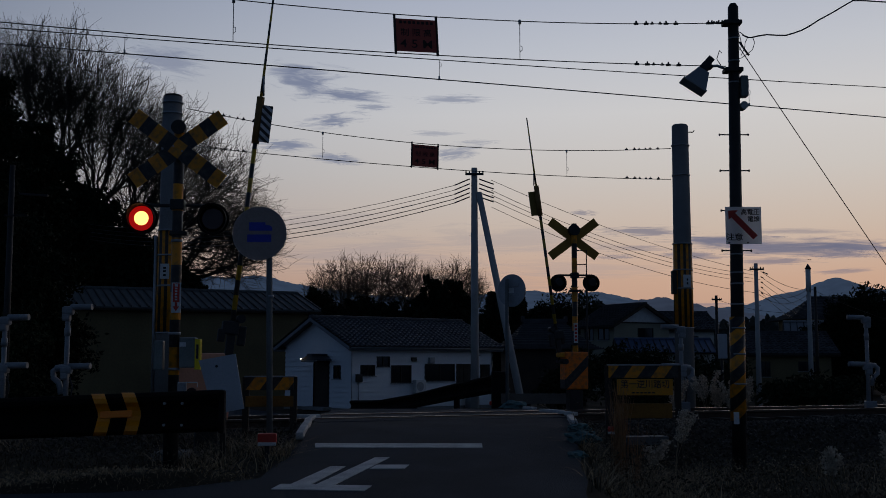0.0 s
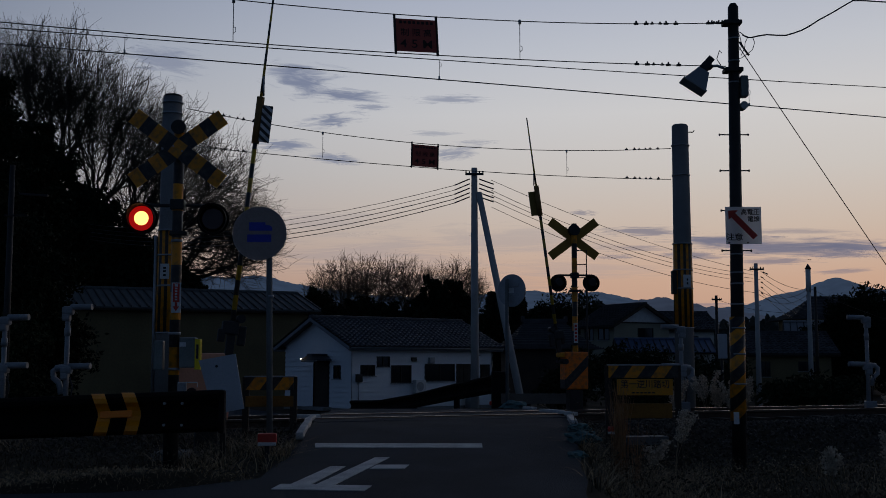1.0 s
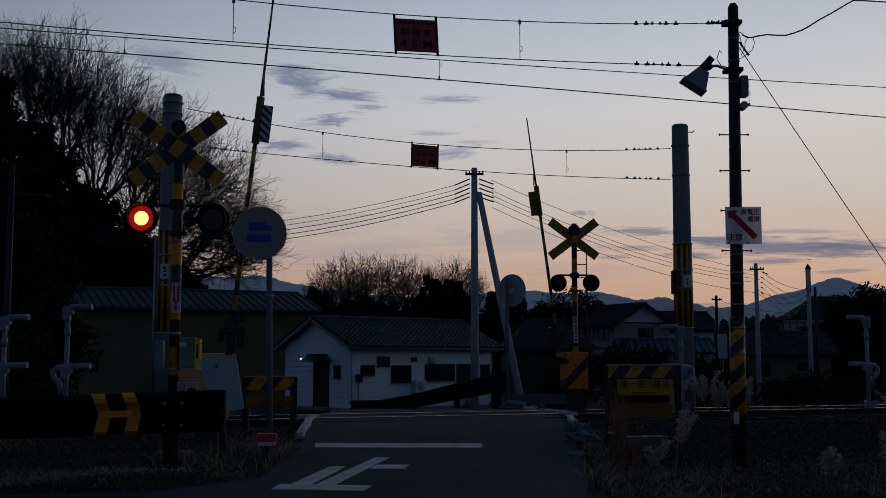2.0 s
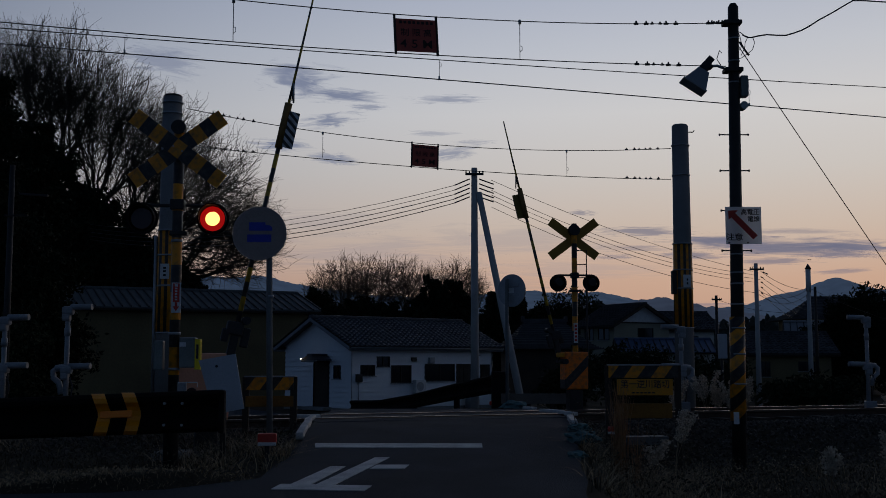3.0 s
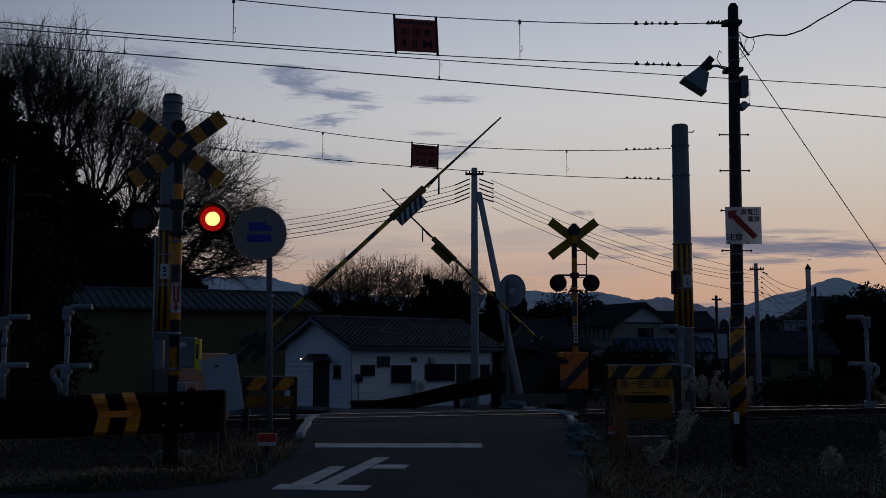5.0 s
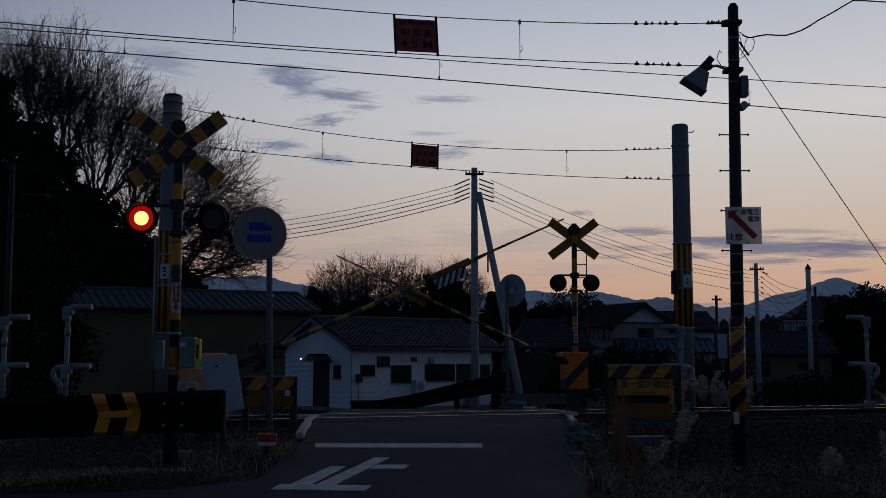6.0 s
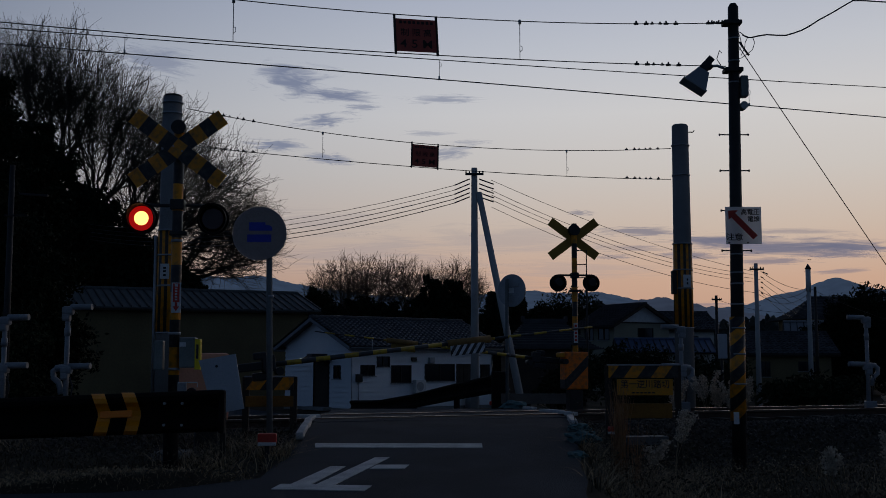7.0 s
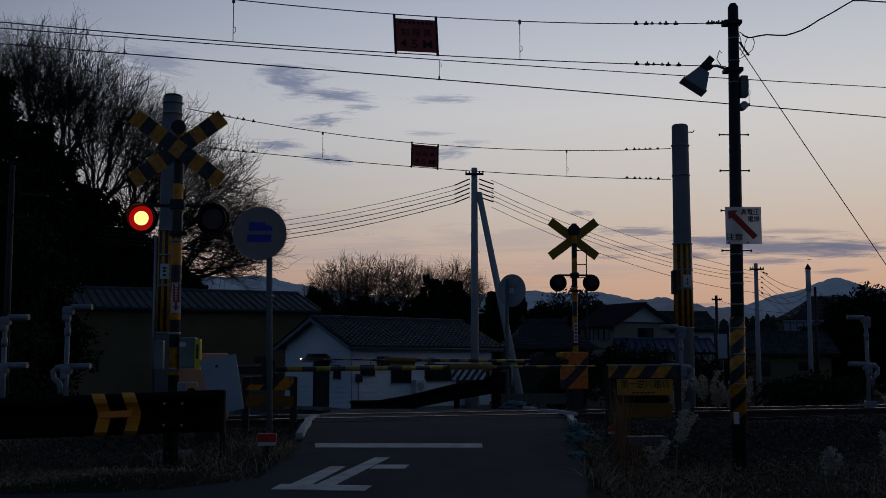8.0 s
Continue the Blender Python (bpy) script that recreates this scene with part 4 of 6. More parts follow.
def striped_fence(x, y, z, w, h, rz, label, lettered):
    """A low steel fence: a striped top board, side posts and a second board."""
    t = thing("crossing_fence", pose(x, y, z, 0, 0, rz), label, "fence", "crossing fences")
    for s in (-1, 1):
        part("post", box(B(), (s * w / 2, 0, h / 2), (0.09, 0.05, h), 0.008), dark_wood, t)
    part("top_board", box(B(), (0, -0.03, h - 0.09), (w, 0.03, 0.17), 0.006), fence_stripe, t, "top board with slanting yellow and black bands")
    part("top_edge", box(B(), (0, -0.03, h + 0.003), (w + 0.04, 0.05, 0.018), 0.004), galv, t)
    dirty = paint("dirty_yellow_board", (0.30, 0.13, 0.015), (0.16, 0.07, 0.01), 0.8)
    if lettered:
        nb = part("name_board", box(B(), (0.02, -0.035, h - 0.30), (w * 0.80, 0.02, 0.22), 0.005), yellow_m, t, "yellow board with the crossing's name in black")
        lettering("第一逆川踏切", 0.125, black_m, nb, Matrix.Translation((0.02, -0.0475, h - 0.265)) @ UPRIGHT, w * 0.70)
        for i in range(6):
            part("lettering_bar", box(B(), (-0.14 + i * 0.055, -0.0475, h - 0.375), (0.04, 0.004, 0.018)), black_m, nb)
        part("lower_board", box(B(), (0.0, -0.03, h - 0.62), (w * 0.82, 0.02, 0.20), 0.005), dirty, t)
    else:
        part("lower_board", box(B(), (0, -0.03, h - 0.32), (w, 0.025, 0.14), 0.005), dirty, t, "dirty yellow lower board")
    part("foot_rail", box(B(), (0, 0, 0.16), (w, 0.03, 0.05), 0.005), dark_wood, t)
    return t


striped_fence(-2.28, 15.0, gz(-2.28, 15.0) - 0.05, 0.63, 0.65 - gz(-2.28, 15.0) + 0.05, 0, "low wooden fence with yellow and black top board", False)
striped_fence(2.74, 15.6, gz(2.74, 15.6) - 0.05, 0.95, 0.80 - gz(2.74, 15.6) + 0.05, 0, "low fence with striped top and a yellow crossing name board", True)

# obstacle detectors: short standpipes with one or two cylinder heads
head_m = paint("grey_detector_paint", (0.30, 0.32, 0.34), (0.20, 0.215, 0.23), 0.45, 0.1, scale=6)


def detector(x, y, zt, zm, way, label):
    z0 = gz(x, y) - 0.05
    t = thing("obstacle_detector", pose(x, y, z0), label, "detector", "obstacle detectors")
    H, M = zt - z0, zm - z0
    part("standpipe", rod(B(), (0, 0, 0), (0, 0, H), 0.040, 0.034, 16), head_m, t)
    part("pipe_joint", rod(B(), (0, 0, H - 0.42), (0, 0, H - 0.30), 0.048, 0.048, 16), head_m, t)
    part("base_box", box(B(), (0.03, 0, 0.22), (0.20, 0.16, 0.24), 0.02), head_m, t)
    for i, zz in enumerate((H, M)):
        bm = B()
        box(bm, (0, 0, zz - 0.05), (0.17, 0.13, 0.13), 0.04)
        box(bm, (-0.02 * way, 0, zz - 0.14), (0.12, 0.12, 0.12), 0.03)
        hd = part("detector_head", bm, head_m, t)
        part("hood_tube", rod(B(), (0.04 * way, 0, zz), (0.36 * way, -0.03, zz + 0.005), 0.046, 0.046, 18), head_m, hd)
        part("lens_face", rod(B(), (0.345 * way, -0.03, zz + 0.005), (0.352 * way, -0.03, zz + 0.005), 0.044, 0.044, 18), black_m, hd)
        if i == 1:
            part("side_arm", rod(B(), (0.04 * way, 0, zz), (-0.16 * way, 0.03, zz - 0.03), 0.045, 0.05, 14), head_m, hd)
    part("elbow_duct", path_tube(B(), [(-0.12 * way, 0.03, M - 0.02), (-0.20 * way, 0.03, M - 0.07), (-0.19 * way, 0.02, M - 0.17), (-0.10 * way, 0.0, M - 0.24), (-0.06 * way, -0.02, M - 0.40)], 0.045, 10), head_m, t)
    part("cable", path_tube(B(), [(0.06, -0.03, M - 0.15), (0.11, -0.04, M - 0.3), (0.08, -0.03, M - 0.45), (0.05, -0.02, 0.3)], 0.012, 6), wire_m, t)
    return t


detector(-5.50, 16.6, 1.64, 0.78, 1, "grey standpipe with two detector heads beside the track")
detector(-6.42, 16.6, 1.49, 0.79, 1, "grey standpipe with two detector heads beside the track")
detector(4.24, 20.2, 1.46, 0.77, -1, "grey standpipe with two detector heads beside the track")
detector(7.92, 21.2, 1.67, 0.80, -1, "grey standpipe with two detector heads beside the track")

# thin reflector stake among the grass
t = thing("reflector_stake", pose(2.06, 14.0, gz(2.06, 14.0) - 0.05), "thin rusty stake with a red and white reflector", "stake")
part("stake", rod(B(), (0, 0, 0), (0.01, 0, 0.95), 0.018, 0.018, 8), rust, t)
part("reflector", rod(B(), (0.008, -0.005, 0.58), (0.008, -0.005, 0.64), 0.05, 0.05, 14), red_m, t, "red reflector")
part("reflector_base", rod(B(), (0.008, -0.005, 0.55), (0.008, -0.005, 0.58), 0.05, 0.05, 14), white_m, t)

# crumpled green-blue netting on the road's edge
net_m = paint("green_netting", (0.10, 0.20, 0.20), (0.05, 0.11, 0.11), 0.8, scale=8)
for x, y, s in ((1.62, 13.3, 0.13), (1.70, 14.3, 0.10), (1.42, 12.1, 0.07), (1.30, 20.9, 0.16)):
    bm = B()
    bmesh.ops.create_icosphere(bm, subdivisions=3, radius=1.0)
    for v in bm.verts:
        v.co *= 0.8 + 0.5 * noise.noise(v.co * 2.3 + Vector((x, y, 0)))
        v.co = Vector((v.co.x * s * 1.8, v.co.y * s * 1.5, v.co.z * s * 0.75))
    solid("discarded_net", bm, net_m, "crumpled heap of green-blue netting on the verge", "netting", pose(x, y, float(road_z(y)) + s * 0.35), "discarded nets")

# ---- beyond the track ----
t = thing("round_sign", pose(1.21, 21.4, gz(1.21, 21.4) - 0.05), "round traffic sign seen from its grey back", "road sign", "round signs")
z0 = gz(1.21, 21.4) - 0.05
part("post", rod(B(), (0.0, 0, 0), (0.0, 0, 2.4 - z0), 0.034, 0.034, 16), post_grey, t)
dk = part("disc", rod(B(), (0, 0.03, 0), (0, 0.045, 0), 0.305, 0.305, 40), sign_grey, t, "grey back of the round sign", m=pose(0.085, 0.03, 2.19 - z0, 0, 0, -38))
part("disc_rim", rod(B(), (0, 0.005, 0), (0, 0.03, 0), 0.312, 0.312, 40), galv, dk)
part("back_channel", box(B(), (0, -0.005, 0.09), (0.34, 0.02, 0.04), 0.004), galv, dk)
part("back_channel", box(B(), (0, -0.005, -0.09), (0.34, 0.02, 0.04), 0.004), galv, dk)
part("back_label", box(B(), (-0.02, 0.002, 0.0), (0.16, 0.006, 0.10), 0.002), white_m, dk)

t = thing("guard_rail", pose(0, 0, 0), "dark brown guard rail along the road running down to the houses", "guard rail")
ends = [(1.27, 25.0, 0.60), (0.25, 29.0, 0.28), (-0.95, 34.0, -0.13), (-2.2, 39.5, -0.48), (-3.62, 45.0, -0.68)]
for a, b in zip(ends, ends[1:]):
    part("beam", w_beam(B(), b, a, 0.42), gr_m, t)
for x, y, zt in ends:
    part("post", rod(B(), (x + 0.1, y, gz(x, y) - 0.3), (x + 0.1, y, zt - 0.02), 0.08, 0.08, 14), gr_m, t)
t = thing("crash_post", pose(1.22, 24.8, gz(1.22, 24.8) - 0.1), "dark squat end block of the guard rail with bolts", "post")
z0 = gz(1.22, 24.8) - 0.1
part("block", box(B(), (0, 0, 0.45), (0.32, 0.2, 0.66 - z0 + 0.1), 0.03), gr_m, t)
part("edge_plate", box(B(), (0.17, -0.1, 0.5), (0.03, 0.03, 0.6), 0.006), galv, t)
for k in range(3):
    part("bolt", rod(B(), (0.22, -0.12, 0.45 + k * 0.1), (0.22, -0.09, 0.45 + k * 0.1), 0.018, 0.018, 8), galv, t)
t = thing("low_fence", pose(2.1, 24.6, gz(2.1, 24.6)), "low grey-brown board fence beside the further road", "fence")
for k in range(4):
    part("post", box(B(), (-0.75 + k * 0.5, 0, 0.35), (0.08, 0.08, 0.8), 0.01), dark_wood, t)
part("board", box(B(), (0, -0.05, 0.72), (1.7, 0.03, 0.22), 0.006), paint("weathered_board", (0.16, 0.14, 0.12), (0.10, 0.085, 0.07), 0.85, scale=4), t)
part("board", box(B(), (0, -0.05, 0.36), (1.7, 0.03, 0.18), 0.006), dark_wood, t)

t = thing("red_cap", pose(1.15, 25.6, gz(1.15, 25.6)), "small red plastic cap beside the guard rail", "marker")
part("cap", box(B(), (0, 0, 0.30), (0.22, 0.12, 0.09), 0.03), red_m, t)
part("stem", box(B(), (0, 0, 0.12), (0.06, 0.05, 0.36), 0.01), dark_iron, t)
solid("trough_cover", box(B(), (0, 0, 0.06), (0.62, 0.24, 0.12), 0.012), post_grey, "grey concrete cable trough cover on the bank", "trough cover", pose(2.9, 16.4, gz(2.9, 16.4), 0, 0, 8))

# ---- clouds and far hills ----


def cloud_material(name, seed, col, dens):
    m, n, l, p = material(name)
    n.remove(p)
    out = n["Material Output"]
    em, tr, mx = n.new("ShaderNodeEmission"), n.new("ShaderNodeBsdfTransparent"), n.new("ShaderNodeMixShader")
    # evening light on the cloud is put in as emission of its colour
    em.inputs[0].default_value, em.inputs[1].default_value = (*col, 1), 1.0
    co, mp, nz, nf = n.new("ShaderNodeTexCoord"), n.new("ShaderNodeMapping"), n.new("ShaderNodeTexNoise"), n.new("ShaderNodeTexNoise")
    mp.inputs["Location"].default_value = (seed * 3.7, seed * 1.3, seed)
    mp.inputs["Scale"].default_value = (1.7, 1.0, 2.7)
    mp.inputs["Rotation"].default_value = (0, 0.10, 0)
    l.new(co.outputs["Object"], mp.inputs[0])
    nz.inputs["Scale"].default_value, nz.inputs["Detail"].default_value, nz.inputs["Distortion"].default_value = 1.0, 12, 1.1
    nz.inputs["Roughness"].default_value = 0.62
    l.new(mp.outputs[0], nz.inputs["Vector"])
    # thin out towards the cloud's rim
    ln_, sub, add = n.new("ShaderNodeVectorMath"), n.new("ShaderNodeMath"), n.new("ShaderNodeMath")
    ln_.operation, sub.operation, add.operation = "LENGTH", "MULTIPLY_ADD", "ADD"
    l.new(co.outputs["Object"], ln_.inputs[0])
    sub.inputs[1].default_value, sub.inputs[2].default_value = -0.55, 0.30
    l.new(ln_.outputs["Value"], sub.inputs[0])
    l.new(nz.outputs[0], add.inputs[0])
    l.new(sub.outputs[0], add.inputs[1])
    r = ramp(n, [(0.40, (0, 0, 0)), (0.74, (dens * 0.9, dens * 0.9, dens * 0.9))], "EASE")
    l.new(add.outputs[0], r.inputs[0])
    l.new(r.outputs[0], mx.inputs[0])
    l.new(tr.outputs[0], mx.inputs[1])
    l.new(em.outputs[0], mx.inputs[2])
    l.new(mx.outputs[0], out.inputs[0])
    return m


drifting = []


def cloud(px, pz, w, h, seed, shift, col, dens, tilt=0.0):
    """A thin streak of cloud 4000 m off: px and pz in metres there."""
    bm = B()
    k = 24
    rim = [bm.verts.new((math.cos(i * 2 * math.pi / k), 0.0, math.sin(i * 2 * math.pi / k))) for i in range(k)]
    mid = bm.verts.new((0, 0.05, 0))
    for i in range(k):
        bm.faces.new((rim[i], rim[(i + 1) % k], mid))
    ob = solid("cloud", bm, cloud_material("cloud_vapour", seed, col, dens), "thin grey-blue streak of evening cloud", "cloud", group="clouds", kind="structure")
    ob.matrix_basis = Matrix.Translation((px, 4000.0, pz)) @ pose(0, 0, 0, 0, tilt, 0)
    ob.scale = (w * 1.35, w * 0.2, h * 1.35)
    drifting.append((ob, shift))


hi_c, lo_c = (0.165, 0.195, 0.295), (0.15, 0.155, 0.225)
cloud(-488, 1016, 184, 72, 1, -46, hi_c, 1.0, 6)
cloud(-354, 954, 180, 28, 17, -46, hi_c, 1.0, 3)
cloud(-394, 865, 140, 32, 2, -40, hi_c, 0.95, -3)
cloud(33, 941, 150, 20, 3, -36, hi_c, 0.7, 0)
cloud(-566, 772, 132, 28, 4, -34, hi_c, 0.95, 4)
cloud(-373, 722, 110, 26, 5, -32, hi_c, 0.85, 4)
cloud(43, 747, 96, 34, 6, -30, hi_c, 0.75, -6)
cloud(-989, 1083, 180, 60, 7, -40, hi_c, 0.65, 8)
cloud(-252, 912, 80, 16, 18, -42, hi_c, 0.7, 0)
cloud(-28, 817, 110, 14, 16, -30, hi_c, 0.5, 0)
cloud(124, 784, 80, 12, 19, -30, hi_c, 0.5, 0)
cloud(1238, 409, 380, 48, 8, -14, lo_c, 1.0, 1)
cloud(1017, 425, 240, 36, 20, -14, lo_c, 1.0, 0)
cloud(1439, 405, 220, 32, 10, -12, lo_c, 1.0, 3)
cloud(737, 462, 200, 24, 9, -14, lo_c, 0.8, 0)
cloud(886, 377, 140, 20, 11, -12, lo_c, 0.8, 0)
cloud(1186, 356, 180, 16, 21, -12, lo_c, 0.75, 0)
cloud(1398, 377, 160, 16, 22, -12, lo_c, 0.8, 0)
cloud(1416, 320, 120, 12, 23, -10, lo_c, 0.6, -3)
cloud(500, 528, 56, 12, 12, -12, lo_c, 0.7, 0)
cloud(675, 401, 160, 14, 13, -12, lo_c, 0.55, 0)
cloud(614, 371, 100, 12, 24, -12, lo_c, 0.6, 0)
cloud(912, 200, 240, 12, 15, -8, lo_c, 0.6, 0)
cloud(-613, 268, 160, 18, 14, -12, lo_c, 0.8, 0)
cloud(1260, 462, 240, 16, 25, -12, lo_c, 0.5, 0)
veil_c = (0.33, 0.30, 0.325)
cloud(-276, 380, 540, 80, 31, -12, veil_c, 0.45, 0)
cloud(239, 432, 440, 68, 32, -12, veil_c, 0.42, 0)
cloud(-462, 494, 360, 60, 33, -12, veil_c, 0.38, 0)
cloud(-49, 277, 520, 52, 34, -12, veil_c, 0.42, 0)
cloud(465, 328, 360, 48, 35, -12, veil_c, 0.32, 0)

# ---- far hills and woods ----


def hill(name, pts, y, depth, seed, col, label):
    """A ridge whose height over x follows a few summits, roughened, with its slope towards us."""
    # unlit: distance haze and dusk light are put into the glowing slope colour
    m, n, l, p = material("haze_glow_slope")
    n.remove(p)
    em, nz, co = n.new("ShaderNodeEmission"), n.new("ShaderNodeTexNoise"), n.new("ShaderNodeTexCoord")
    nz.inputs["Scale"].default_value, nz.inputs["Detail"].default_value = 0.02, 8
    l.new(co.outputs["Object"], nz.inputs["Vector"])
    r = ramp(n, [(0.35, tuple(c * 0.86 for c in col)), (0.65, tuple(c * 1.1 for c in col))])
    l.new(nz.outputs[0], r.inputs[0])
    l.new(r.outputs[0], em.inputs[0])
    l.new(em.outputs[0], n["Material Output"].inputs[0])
    xs = np.linspace(pts[0][0], pts[-1][0], 420)
    hs = np.interp(xs, [q[0] for q in pts], [q[1] for q in pts])
    k = np.ones(3) / 3
    hs = np.convolve(np.pad(hs, 1, mode="edge"), k, "valid")
    verts, faces = [], []
    for i, (x, h) in enumerate(zip(xs, hs)):
        h += 5.0 * noise.noise(Vector((x * 0.012, seed, 0))) + 3.0 * noise.noise(Vector((x * 0.07, seed, 3))) + 2.2 * noise.noise(Vector((x * 0.25, seed, 7)))
        for j in range(5):
            f = j / 4
            verts.append((float(x), y - depth * f, float(h * (1 - f) ** 0.8 - 6 * f + (6 * noise.noise(Vector((x * 0.02, j, seed))) if j else 0))))
    for i in range(len(xs) - 1):
        for j in range(4):
            a = i * 5 + j
            faces.append((a, a + 5, a + 6, a + 1))
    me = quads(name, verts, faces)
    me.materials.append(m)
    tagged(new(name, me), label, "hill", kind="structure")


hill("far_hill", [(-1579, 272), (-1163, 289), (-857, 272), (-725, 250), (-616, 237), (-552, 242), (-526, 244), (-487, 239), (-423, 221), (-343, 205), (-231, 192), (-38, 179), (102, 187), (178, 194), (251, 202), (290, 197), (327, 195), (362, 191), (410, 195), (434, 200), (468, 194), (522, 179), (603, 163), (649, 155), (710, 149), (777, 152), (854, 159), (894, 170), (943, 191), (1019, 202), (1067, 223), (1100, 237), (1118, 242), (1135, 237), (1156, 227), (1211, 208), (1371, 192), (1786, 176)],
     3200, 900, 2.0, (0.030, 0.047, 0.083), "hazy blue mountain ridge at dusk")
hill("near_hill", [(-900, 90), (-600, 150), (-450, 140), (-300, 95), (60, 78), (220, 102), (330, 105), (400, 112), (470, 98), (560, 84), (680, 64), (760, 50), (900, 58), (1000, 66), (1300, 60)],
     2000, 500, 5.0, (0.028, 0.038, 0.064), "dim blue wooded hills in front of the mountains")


def leaf_mass(n, centre_fn, size, rng, squash=0.8):
    """n small leaf faces round the points that centre_fn gives."""
    c = centre_fn(n)
    a = rng.normal(size=(n, 3))
    b = rng.normal(size=(n, 3))
    a /= np.linalg.norm(a, axis=1)[:, None]
    b -= a * (a * b).sum(1)[:, None]
    b /= np.linalg.norm(b, axis=1)[:, None]
    s = size * rng.uniform(0.6, 1.4, (n, 1))
    p = np.stack([c - a * s, c - b * s * 0.45, c + a * s, c + b * s * 0.45], 1).reshape(-1, 3)
    f = np.arange(4 * n).reshape(-1, 4)
    return p.tolist(), f.tolist()


def evergreen(x, y, top, r, seed, label, n=4500, cone=False, size=0.16, mat=None, name="evergreen_tree", base=None):
    rng = np.random.default_rng(seed)
    z0 = gz(x, y) if base is None else base
    h = top - z0
    t = thing(name, pose(x, y, z0), label, "tree", "evergreen trees")
    part("trunk", rod(B(), (0, 0, -0.2), (0, 0, h * (0.93 if cone else 0.7)), max(0.1, r * 0.09), 0.03, 10), bark, t)
    k = 70
    if cone:
        u = rng.uniform(0.04, 1.0, k) ** 0.8
        ang = rng.uniform(0, 6.28, k)
        rad = r * (1 - u) * rng.uniform(0.55, 1.15, k)
        cl = np.stack([rad * np.cos(ang), rad * np.sin(ang), h * (0.06 + 0.92 * u)], 1)
        cr = r * (0.16 + 0.34 * (1 - u))
    else:
        d = rng.normal(size=(k, 3))
        d /= np.linalg.norm(d, axis=1)[:, None]
        rad = rng.uniform(0.35, 0.92, k)[:, None]
        cl = d * rad * np.array([r, r, h * 0.47]) + np.array([0, 0, h * 0.52])
        cr = np.full(k, r * 0.30) * rng.uniform(0.6, 1.3, k)

    def centres(m):
        i = rng.integers(0, k, m)
        o = np.clip(rng.normal(size=(m, 3)) * 0.5, -0.85, 0.85)
        if cone:
            o[:, 2] *= 0.5
        return cl[i] + o * cr[i][:, None]

    v, f = leaf_mass(n, centres, size, rng)
    v = [(a, b, max(c, 0.02)) for a, b, c in v]
    me = quads("crown", v, f)
    me.materials.append(mat or needle)
    part("crown", me, mat or needle, t)
    return t


def tree_mesh(segments, sides):
    verts, faces = [], []
    for a, b, r0, r1 in segments:
        d = (b - a)
        if d.length < 1e-5:
            continue
        d.normalize()
        u = d.orthogonal().normalized()
        w = d.cross(u)
        k = len(verts)
        for p, r in ((a, r0), (b, r1)):
            for i in range(sides):
                an = i * 2 * math.pi / sides
                verts.append(tuple(p + (u * math.cos(an) + w * math.sin(an)) * r))
        for i in range(sides):
            j = (i + 1) % sides
            faces.append((k + i, k + j, k + sides + j, k + sides + i))
    return quads("limbs", verts, faces)


